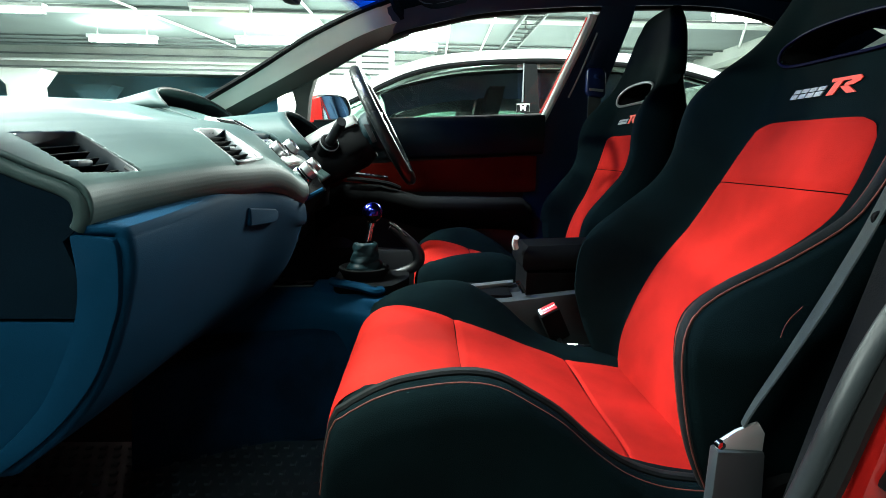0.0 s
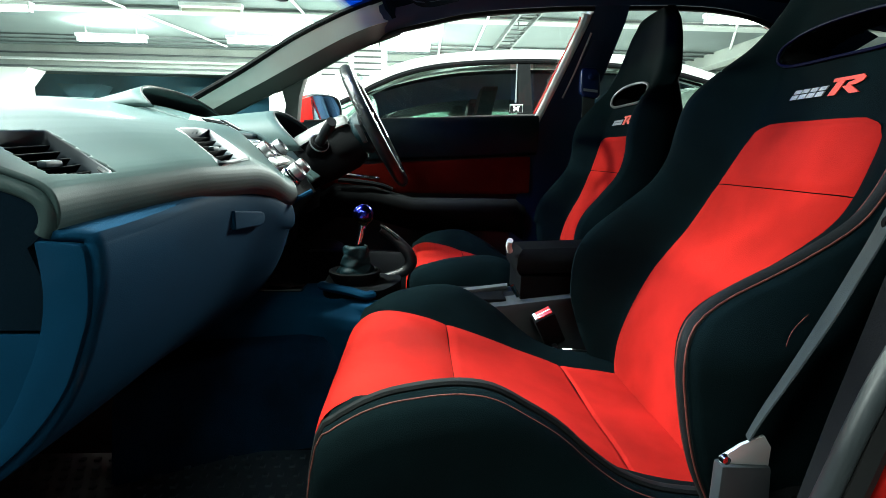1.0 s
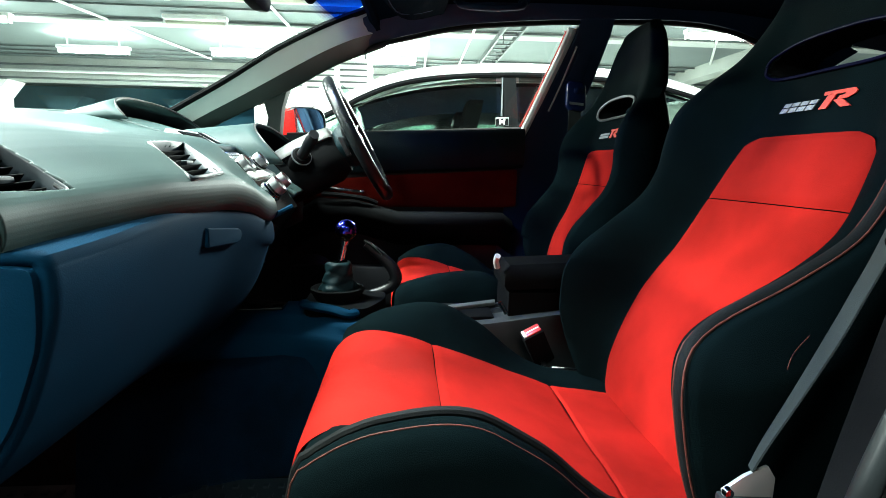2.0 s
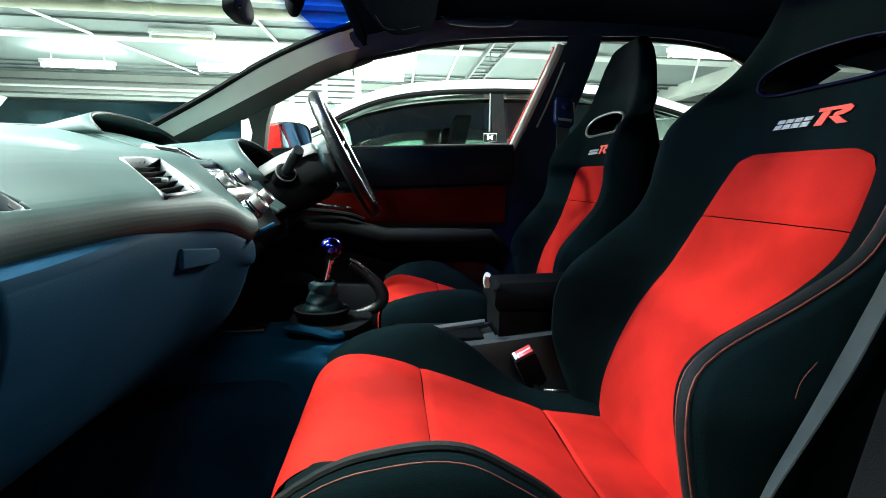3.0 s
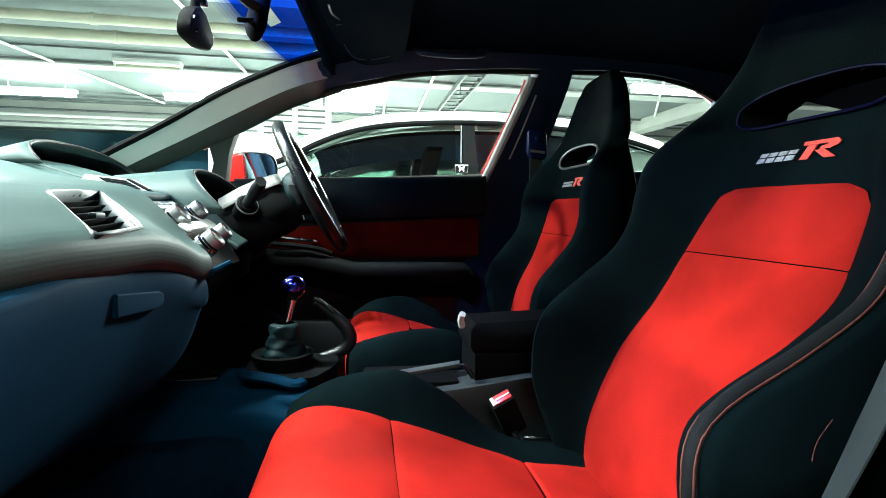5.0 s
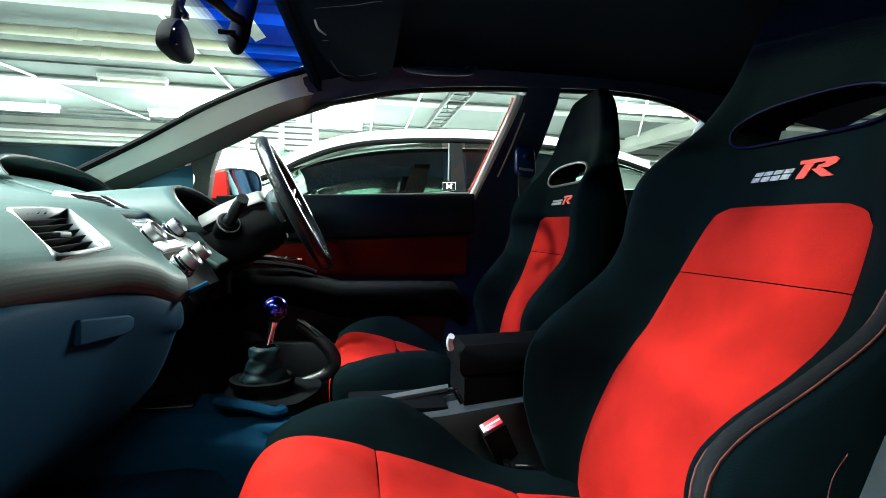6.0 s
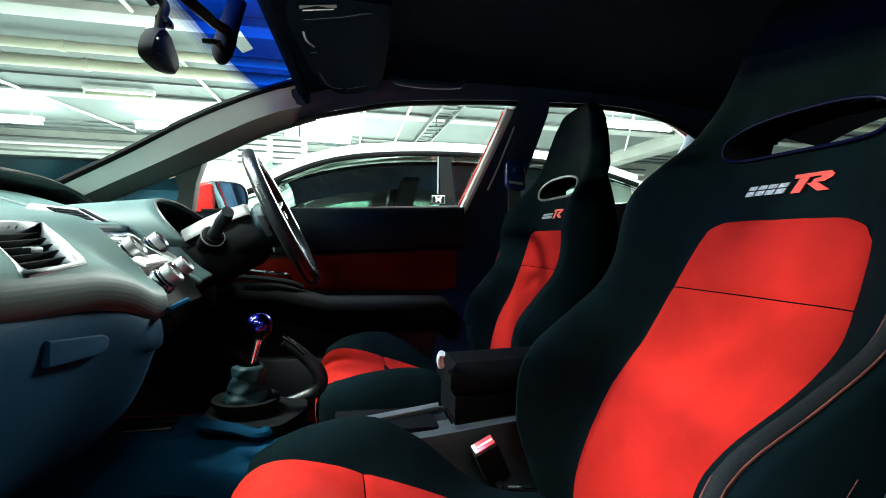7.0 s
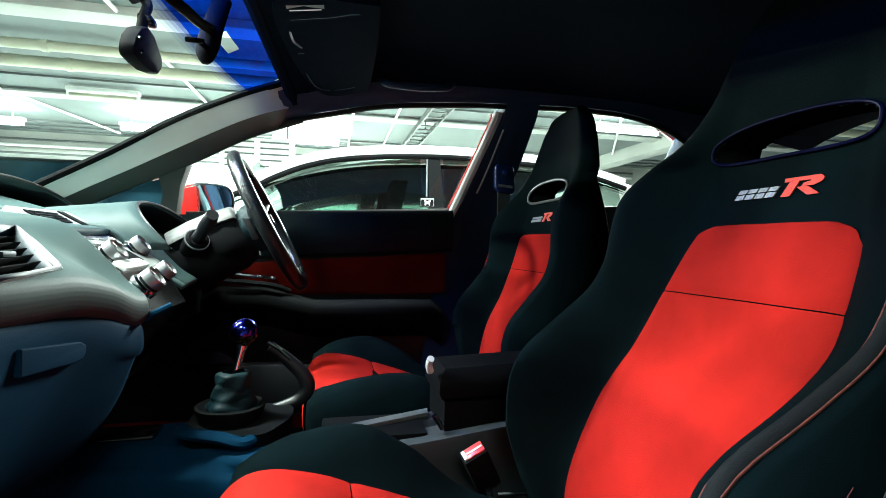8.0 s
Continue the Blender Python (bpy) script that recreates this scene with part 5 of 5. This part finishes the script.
# ---- steering ----
def steering():
    s = thing("steering_wheel", "black leather three-spoke steering wheel with plain round badge", "steering wheel", (-0.25, 1.24, 0.82))
    c = Vector((-0.0845, 1.24, 0.915))
    up, n = Vector((-0.167, 0, 0.322)).normalized(), Vector((0.322, 0, 0.167)).normalized()
    side = Vector((0, 1, 0))
    W = lambda a, r, h=0.0: c + r * (math.cos(a) * up + math.sin(a) * side) + n * h
    rim = [W(2 * math.pi * k / 64, 0.1665 + (0.002 * math.cos(4 * math.pi * k / 64))) for k in range(64)]
    part("rim", tube(rim, 0.0165, 12, True), WHEEL_LEATHER, s, "black leather rim")
    for a0 in (radians(70), radians(-70), radians(180)):
        pts = [W(a0, 0.045, -0.022), W(a0, 0.10, -0.016), W(a0, 0.158, -0.004)]
        sp = part("spoke", tube(pts, [0.030, 0.021, 0.016], 10, flat=0.45, side=n), BLACK_PLASTIC, s)
        part("spoke_trim", tube([p + n * 0.011 for p in pts[1:]], [0.006, 0.004], 8), SATIN, sp)
    part("hub", lathe([(0, 0.018), (0.03, 0.016), (0.055, 0.006), (0.062, -0.01), (0.06, -0.03), (0.04, -0.06), (0, -0.06)], turn_to(n, c - n * 0.012), 28), BLACK_LEATHER, s, "padded hub")
    part("badge", lathe([(0.013, 0.0), (0.016, 0.002), (0.016, 0.004), (0.013, 0.005), (0.011, 0.002)], turn_to(n, c + n * 0.007), 24), CHROME, s, "plain chrome badge ring")
    col = thing("steering_column", "black and grey column shroud with control stalks", "steering column", (-0.28, 1.24, 0.80))
    part("shroud", bevelled(loft([[c - n * h + up * a + side * b for a, b in smooth_ring([(0.055 * e, 0), (0.045 * e, 0.045 * e), (-0.03 * e, 0.06 * e), (-0.075 * e, 0.03 * e), (-0.075 * e, -0.03 * e), (-0.03 * e, -0.06 * e), (0.045 * e, -0.045 * e)])] for h, e in ((0.055, 0.8), (0.09, 0.98), (0.16, 1.0), (0.23, 0.95), (0.30, 0.9))]), 0.0), MATT_BLACK, col, "black column shroud", 60)
    part("upper_shroud", loft([[c - n * h + up * (e * z) + side * (e * y) for y, z in smooth_ring([(-0.050, 0.040), (-0.046, 0.060), (-0.034, 0.073), (-0.012, 0.078), (0.012, 0.078), (0.034, 0.073), (0.046, 0.060), (0.050, 0.040)])] for h, e in ((0.060, 0.84), (0.066, 0.90), (0.11, 0.98), (0.16, 1.0), (0.215, 0.95))]), COLUMN_GREY, col, "light grey upper shroud", 60)
    # stalk on the passenger's side
    a, b = Vector((-0.228, 1.165, 0.868)), Vector((-0.182, 1.09, 0.920))
    st = part("wiper_stalk", tube([a, a.lerp(b, 0.3), a.lerp(b, 0.8), b], [0.015, 0.013, 0.016, 0.013], 12), BLACK_PLASTIC, col, "black wiper stalk")
    part("stalk_collar", lathe([(0.020, 0.0), (0.027, 0.001), (0.027, 0.005), (0.020, 0.006)], turn_to(b - a, a - (b - a) * 0.05), 20), SATIN, st)
    part("stalk_boss", bevelled(lathe([(0, -0.06), (0.024, -0.06), (0.025, 0.0), (0.020, 0.006), (0, 0.006)], turn_to(b - a, a), 20), 0.0), MATT_BLACK, st)
    part("light_stalk", tube([(-0.215, 1.29, 0.88), (-0.17, 1.40, 0.915)], 0.010, 10), BLACK_PLASTIC, col)
    part("paddle", plate([(-0.135, 1.155, 0.918), (-0.118, 1.155, 0.918), (-0.098, 1.155, 0.872), (-0.110, 1.155, 0.868)], (0, 0.012, 0), 0.003), BLACK_PLASTIC, col)


steering()


# ---- centre console ----
def console():
    k = thing("centre_console", "dark plastic centre console, tinted for blue light, with padded armrest", "console", (0, 0.855, 0.28))
    both = lambda x, half: [(x, y, z) for y, z in half] + [(x, 1.71 - max(y, 0.80 - 0.0006 * j), z) for j, (y, z) in reversed(list(enumerate(half)))]
    # deck, shelf along it and the drop below, section by section
    prof = ((-0.445, 0.822, 0.776, 0.762), (-0.40, 0.820, 0.775, 0.760), (-0.30, 0.812, 0.770, 0.756), (-0.20, 0.799, 0.755, 0.748), (-0.14, 0.777, 0.735, 0.733), (-0.09, 0.748, 0.722, 0.718), (-0.05, 0.727, 0.715, 0.711), (-0.03, 0.726, 0.714, 0.710))
    secs = []
    for x, deck, shelf, foot in prof:
        half = [(deck + 0.012, 0.547), (deck, 0.5445), (deck - 0.006, 0.537), (shelf + 0.012, 0.5255), (shelf + 0.003, 0.522), (shelf - 0.002, 0.515), (foot, 0.492), (foot - 0.002, 0.40)]
        secs.append(both(x, half))
    part("front_body", loft(secs), DASH_LOW, k, "console body, blue light put into its colour", 50)
    # moulded tunnel side, flaring to the front
    secs = []
    for x, y, z, yf in ((-0.47, 0.575, 0.440, 0.545), (-0.43, 0.600, 0.456, 0.560), (-0.30, 0.688, 0.468, 0.625), (-0.20, 0.722, 0.478, 0.660), (-0.10, 0.748, 0.488, 0.69), (0.0, 0.735, 0.486, 0.69), (0.06, 0.73, 0.485, 0.69)):
        secs.append(both(x, [(min(y + 0.16, 0.80), z + 0.004), (y + 0.02, z + 0.002), (y, z - 0.004), (y - 0.008, z - 0.02), (yf, 0.30), (yf - 0.01, 0.283)]))
    # carpet darker than the console body, to stand for the shade below it
    part("tunnel_side", loft(secs), SHADED_CARPET, k, "navy carpeted tunnel side, its shade put into the colour", 50)
    part("edge_cap", tube(smooth_path([(-0.125, 0.768, 0.490), (-0.098, 0.765, 0.494), (-0.06, 0.752, 0.499), (-0.03, 0.742, 0.503)], 4), 0.006, 8), COLUMN_GREY, k, "pale edge cap")
    secs = []
    for x, top in ((0.05, 0.516), (0.17, 0.528), (0.218, 0.532), (0.374, 0.552), (0.376, 0.548), (0.42, 0.43), (0.44, 0.40)):
        secs.append(both(x, [(0.842, top - 0.014), (0.838, top + 0.001), (0.792, top + 0.002), (0.781, top - 0.002), (0.779, top - 0.014), (0.778, top - 0.05), (0.778, 0.283)]))
    part("rear_body", loft(secs), CONSOLE_GREY, k, "grey console side", 40)
    part("tray", box((0.14, 0.855, 0.530), (0.18, 0.11, 0.02), 0.006), MATT_BLACK, k)
    part("tray_edge", plate([(0.10, 0.853, 0.546), (0.249, 0.905, 0.549), (0.244, 0.878, 0.549), (0.10, 0.828, 0.546)], (0, 0, -0.008), 0.002), COLUMN_GREY, k, "grey edge strip")
    arm = part("armrest_lid", bevelled(loft([[(0.248 + a, 0.798 + b, z), (0.248 + a, 0.928 - b, z), (0.56, 0.928 - b, z + 0.012), (0.56, 0.798 + b, z + 0.012)] for z, a, b in ((0.594, 0.006, 0.006), (0.606, 0, 0), (0.630, 0.002, 0.004), (0.646, 0.014, 0.018), (0.650, 0.04, 0.04))]), 0.007, 3, 15), MATT_BLACK, k, "padded black armrest lid")
    part("armrest_box", bevelled(loft([[(0.258, 0.80, z), (0.258, 0.926, z), (0.55, 0.926, z), (0.55, 0.80, z)] for z in (0.54, 0.590)]), 0.008), MATT_BLACK, k)
    # chrome catch made white: the colour stands for its direct highlight
    part("armrest_catch", tube(smooth_path([(0.232, 0.80, 0.668), (0.231, 0.812, 0.655), (0.236, 0.822, 0.640)], 4), 0.0065, 8), WHITE_PLASTIC, k, "armrest catch, its highlight put into the white")
    part("box_strip", tube(smooth_path([(0.238, 0.792, 0.572), (0.244, 0.792, 0.562), (0.252, 0.792, 0.548)], 4), 0.005, 8), CHROME, k)
    # surround of the gear lever
    part("lever_plate", bevelled(loft([[(x, y, z) for x, y in smooth_ring([(-0.165, 0.86), (-0.155, 0.79), (-0.10, 0.775), (-0.045, 0.768), (-0.02, 0.80), (0.0, 0.86), (-0.02, 0.92), (-0.15, 0.925)])] for z in (0.535, 0.566)]), 0.004), MATT_BLACK, k, "raised gear lever surround")
    part("surround_lip", tube(smooth_path([(-0.158, 0.790, 0.572), (-0.150, 0.776, 0.572), (-0.10, 0.764, 0.566), (-0.068, 0.756, 0.559), (-0.056, 0.770, 0.558)], 6), 0.0120, 10, flat=0.75, side=(0, 0, 1)), DASH_LOW, k, "lip of the surround, blue light put into its colour")
    part("front_recess", box((-0.31, 0.855, 0.549), (0.20, 0.055, 0.010), 0.004), GLOSS_BLACK, k)
    # gear lever
    g = thing("gear_lever", "short gear lever with blue metal ball knob and leather gaiter", "gear lever", (-0.085, 0.855, 0.578))
    gx, gy = -0.100, 0.852
    part("collar", lathe([(0.036, -0.014), (0.046, -0.012), (0.055, 0.004), (0.056, 0.012), (0.051, 0.014), (0.038, 0.004)], Matrix.Translation((gx, gy, 0.578)), 32), MATT_BLACK, g)
    def gaiter(u, v):
        a = 2 * math.pi * v
        r = spline([(0, 0.040), (0.18, 0.037), (0.4, 0.031), (0.7, 0.028), (0.95, 0.026), (1, 0.018)])(u)
        r *= 1 + 0.09 * math.sin(3 * a + 5 * u) * (1 - u) + 0.06 * math.sin(5 * a - 9 * u) - 0.09 * math.exp(-((u - 0.32 - 0.1 * math.sin(a + 1)) / 0.07) ** 2) - 0.06 * math.exp(-((u - 0.62 - 0.08 * math.sin(2 * a)) / 0.05) ** 2)
        return Vector((gx + 0.004 * u + r * math.cos(a), gy + r * math.sin(a), 0.584 + 0.062 * u + 0.004 * math.sin(2 * a) * (1 - u)))
    part("gaiter", grid(gaiter, 30, 36, False, True), BLACK_LEATHER, g, "creased black leather gaiter", 80)
    part("shaft", tube([(gx + 0.004, gy, 0.63), (gx + 0.018, gy, 0.692)], 0.0062, 12), CHROME, g, "chrome shaft")
    part("shaft_ring", tube([(gx + 0.0162, gy, 0.683), (gx + 0.0178, gy, 0.690)], 0.009, 14), CHROME, g)
    kc = Vector((gx + 0.0195, gy, 0.713))
    kn = part("knob", lathe([(0.0225 * math.sin(a), -0.0225 * math.cos(a)) for a in (math.pi * (0.42 + 0.58 * j / 14) for j in range(15))], Matrix.Translation(kc), 32), BLUE_KNOB, g, "polished blue metal ball", 60)
    part("knob_foot", lathe([(0.009, -0.024)] + [(0.0224 * math.sin(a), -0.0224 * math.cos(a)) for a in (math.pi * (0.14 + 0.29 * j / 8) for j in range(9))], Matrix.Translation(kc), 32), BRONZE, kn, "bronze tinted underside", 60)
    # hand brake: cranked lever
    h = thing("hand_brake", "black cranked hand brake lever with chrome button", "hand brake", (-0.02, 0.93, 0.56))
    part("lever", tube(smooth_path([(-0.036, 0.92, 0.557), (-0.007, 0.92, 0.566), (0.012, 0.92, 0.576), (0.022, 0.92, 0.592), (0.019, 0.92, 0.609), (0.008, 0.92, 0.626), (-0.018, 0.92, 0.651), (-0.045, 0.92, 0.673)], 5), [0.010 + 0.004 * math.sin(math.pi * j / 35) for j in range(36)], 12), BLACK_PLASTIC, h, "black lever")
    part("release_button", tube([(-0.056, 0.92, 0.551), (-0.032, 0.92, 0.559)], 0.0075, 12), CHROME, h, "chrome button")
    part("lever_trim", tube(smooth_path([(-0.048, 0.911, 0.682), (-0.030, 0.911, 0.670), (-0.008, 0.911, 0.650)], 4), 0.004, 8), CHROME, h)


console()


# ---- belts ----
def belts():
    b = thing("seat_belt", "grey seat belt hanging beside the front seat with metal tongue", "seat belt", (0.38, 0.21, 0.45))
    pts = smooth_path([(0.590, 0.222, 1.10), (0.535, 0.208, 0.97), (0.4665, 0.20, 0.80), (0.4415, 0.20, 0.74), (0.4235, 0.20, 0.70), (0.3985, 0.20, 0.65), (0.372, 0.20, 0.60), (0.361, 0.20, 0.575)], 6)
    n = len(pts)
    secs = []
    for i, p in enumerate(pts):
        t = (pts[min(i + 1, n - 1)] - pts[max(i - 1, 0)]).normalized()
        tw = Vector((0.47, 0.87, -0.12)).normalized()
        w = (tw - t * tw.dot(t)).normalized()
        q = t.cross(w)
        hw = 0.0185 if p.z > 0.70 else 0.0185 - 0.075 * (0.70 - p.z)
        secs.append([p + w * a + q * c for a, c in ((-hw, -0.0008), (0, -0.0014), (hw, -0.0008), (hw, 0.0008), (0, 0.0014), (-hw, 0.0008))])
    part("webbing", loft(secs), WEB, b, "grey woven webbing", 60)
    part("tongue", plate([(0.334, 0.197, 0.556), (0.352, 0.194, 0.572), (0.372, 0.192, 0.582), (0.380, 0.192, 0.570), (0.380, 0.192, 0.545), (0.336, 0.196, 0.545)], (0, 0.004, 0), 0.001), SILVER, b, "metal tongue")
    part("tongue_grip", plate([(0.332, 0.190, 0.551), (0.381, 0.188, 0.551), (0.387, 0.188, 0.47), (0.385, 0.188, 0.40), (0.338, 0.190, 0.40), (0.332, 0.190, 0.49)], (0, 0.016, 0), 0.004), SEAL, b, "grey plastic grip")
    part("stop_button", lathe([(0, 0.004), (0.006, 0.0035), (0.0075, 0), (0, -0.002)], turn_to((-0.3, -1, 0), (0.462, 0.195, 0.79)), 12), MATT_BLACK, b, "black stop button")
    part("stop", lathe([(0, 0.006), (0.004, 0.005), (0.005, 0), (0, -0.002)], turn_to((0, -1, 0), (0.331, 0.188, 0.562)), 12), CHROME, b)
    k = thing("belt_buckle", "black seat belt buckle with red release button beside the console", "seat belt buckle", (0.30, 0.70, 0.45))
    m = Matrix.Translation((0.312, 0.758, 0.490)) @ Euler((radians(24), radians(-28), 0)).to_matrix().to_4x4()
    bm = box((0, 0, 0), (0.044, 0.028, 0.09), 0.005)
    bmesh.ops.transform(bm, matrix=m, verts=bm.verts)
    body = part("case", bm, MATT_BLACK, k)
    bm = box((0.003, 0, 0.045), (0.032, 0.020, 0.006), 0.002)
    bmesh.ops.transform(bm, matrix=m, verts=bm.verts)
    part("release_button", bm, RED_BUTTON, body, "red release button")
    bm = merge(box((-0.0155, 0.0, 0.0455), (0.006, 0.018, 0.006), 0.001), box((0.003, -0.001, 0.0485), (0.028, 0.003, 0.0012)))
    bmesh.ops.transform(bm, matrix=m, verts=bm.verts)
    part("slot_edge", bm, WHITE_PLASTIC, body)
    part("stalk", tube([(0.325, 0.752, 0.455), (0.345, 0.752, 0.40), (0.35, 0.752, 0.33)], 0.014, 8, flat=0.4), BLACK_PLASTIC, k)
    part("anchor_strip", tube([(0.347, 0.765, 0.440), (0.40, 0.755, 0.440)], 0.003, 6), CHROME, k)


belts()


# ---- overhead ----
def overhead():
    v = thing("sun_visor", "dark cloth sun visor with a vanity flap under the roof lining", "sun visor", (0.02, 1.28, 1.37))
    o = [(-0.055, 1.00), (0.12, 0.97), (0.155, 1.01), (0.162, 1.33), (0.13, 1.385), (0.03, 1.40), (-0.04, 1.25)]
    top = lambda x, y: 1.372 - 0.075 * (abs(y - 0.855) / 0.585) ** 3.2 - 0.012
    ring = smooth_ring(o, 5)
    part("panel", bevelled(loft([[(x, y, top(x, y) - h) for x, y in ring] for h in (0.0, 0.016)]), 0.005), LINER, v, "", 50)
    low = lambda x, y: top(x, y) - 0.0165
    part("label_tag", plate([(x, y, low(x, y)) for x, y in ((-0.036, 1.012), (0.039, 0.990), (0.041, 1.028), (-0.034, 1.053))], (0, 0, -0.001)), COLUMN_GREY, v, "printed warning label")
    part("label_line", plate([(x, y, low(x, y) - 0.0012) for x, y in ((-0.030, 1.028), (0.034, 1.008), (0.034, 1.012), (-0.030, 1.033))], (0, 0, -0.0005)), SILVER, v)
    part("flap_edge", tube(smooth_path([(x, y, low(x, y) - 0.001) for x, y in ((-0.023, 1.225), (0.03, 1.20), (0.07, 1.172), (0.10, 1.143))], 4), 0.0022, 6), NAVY_TRIM, v)
    part("pocket_edge", tube(smooth_path([(x, y, low(x, y) - 0.001) for x, y in ((-0.03, 1.07), (0.05, 1.04), (0.125, 1.02), (0.138, 1.2), (0.138, 1.34), (0.03, 1.38), (-0.01, 1.30))], 4), 0.002, 6), NAVY_TRIM, v)
    part("clip", tube(smooth_path([(x, y, low(x, y) - 0.002) for x, y in ((-0.035, 1.123), (-0.030, 1.167), (-0.013, 1.193))], 4), 0.0028, 8), SATIN, v)
    part("paper_corner", plate([(x, y, low(x, y) - 0.003) for x, y in ((0.012, 1.208), (0.030, 1.198), (0.066, 1.186), (0.061, 1.234), (0.046, 1.216))], (0, 0, -0.0008)), WHITE_PLASTIC, v, "torn white paper corner")
    part("scratch", tube([(x, y, low(x, y) - 0.0012) for x, y in ((-0.009, 1.312), (0.003, 1.302), (0.016, 1.288))], 0.0014, 6), GREY_TRIM, v)
    h = thing("grab_handle", "dark plastic grab handle above the driver door", "grab handle", (0.30, 1.40, 1.345))
    part("grip", tube(smooth_path([(0.20, 1.395, 1.335), (0.215, 1.372, 1.318), (0.30, 1.362, 1.312), (0.385, 1.372, 1.322), (0.40, 1.395, 1.342)], 6), 0.010, 10), NAVY_TRIM, h)
    for x in (0.20, 0.40):
        part("foot", box((x, 1.397, 1.342), (0.036, 0.02, 0.02), 0.006), NAVY_TRIM, h)
    r = thing("rear_view_mirror", "black rear-view mirror hung from the windscreen", "mirror", (-0.14, 0.80, 1.22))
    path = smooth_path([(-0.126, 0.752, 1.126), (-0.126, 0.762, 1.152), (-0.126, 0.796, 1.196), (-0.128, 0.842, 1.240), (-0.130, 0.880, 1.274)], 6)
    part("housing", tube(path, [0.0030 + 0.0085 * math.sin(math.pi * min(0.6, (j + 0.5) / 16)) for j in range(len(path))], 12, flat=1.5, side=(1, 0, 0)), MATT_BLACK, r)
    part("stem", tube(smooth_path([(-0.150, 0.585, 1.165), (-0.135, 0.610, 1.154), (-0.126, 0.650, 1.156), (-0.126, 0.710, 1.168), (-0.126, 0.785, 1.190)], 5), 0.0075, 10), MATT_BLACK, r)
    part("mirror_tab", box((-0.126, 0.692, 1.136), (0.014, 0.055, 0.007), 0.0025, (20, 0, 0)), MATT_BLACK, r)
    part("tab_post", tube([(-0.126, 0.715, 1.143), (-0.126, 0.752, 1.150)], 0.004, 8), MATT_BLACK, r)
    part("ceiling_arm", tube(smooth_path([(-0.130, 0.880, 1.274), (-0.132, 0.892, 1.31), (-0.12, 0.880, 1.362)], 4), 0.010, 8), MATT_BLACK, r)
    c = thing("dash_camera", "small black dash camera on a jointed windscreen mount", "camera", (-0.27, 0.86, 1.28))
    part("case", plate([(-0.262, y, z) for y, z in ((0.816, 1.181), (0.805, 1.160), (0.806, 1.146), (0.830, 1.144), (0.880, 1.145), (0.920, 1.153), (0.944, 1.171), (0.940, 1.190), (0.900, 1.212), (0.868, 1.215), (0.838, 1.201))], (0.024, 0, 0), 0.007), MATT_BLACK, c)
    part("arm", tube(smooth_path([(-0.25, 0.868, 1.208), (-0.25, 0.880, 1.236), (-0.252, 0.900, 1.266), (-0.275, 0.905, 1.292)], 4), 0.0085, 10), MATT_BLACK, c)
    part("joint", box((-0.248, 0.889, 1.232), (0.022, 0.036, 0.013), 0.005), GLOSS_BLACK, c)
    part("mount_pad", box((-0.275, 0.885, 1.286), (0.03, 0.085, 0.02), 0.006, (0, -28, 0)), MATT_BLACK, c)
    for py, pz in ((0.822, 1.178), (0.828, 1.160)):
        part("button", lathe([(0, 0.003), (0.003, 0.0025), (0.0035, 0)], turn_to((1, -0.4, 0), (-0.2365, py, pz)), 10), CHROME, c, "small bright button")


overhead()


# ---- floor mat ----
def mat_floor():
    m = thing("floor_mat", "black ribbed floor mat in the footwell", "floor mat", (-0.4, 0.43, 0.285))
    part("sheet", box((-0.40, 0.42, 0.287), (0.72, 0.44, 0.008), 0.003), MAT_RUBBER, m)
    studs = []
    for i in range(26):
        for j in range(16):
            studs.append(box((-0.73 + 0.026 * i + 0.013 * (j % 2), 0.225 + 0.026 * j, 0.2925), (0.009, 0.009, 0.005)))
    ob = part("studs", merge(*studs), MAT_RUBBER, m)
    tagged(ob, kind="stuff")


mat_floor()
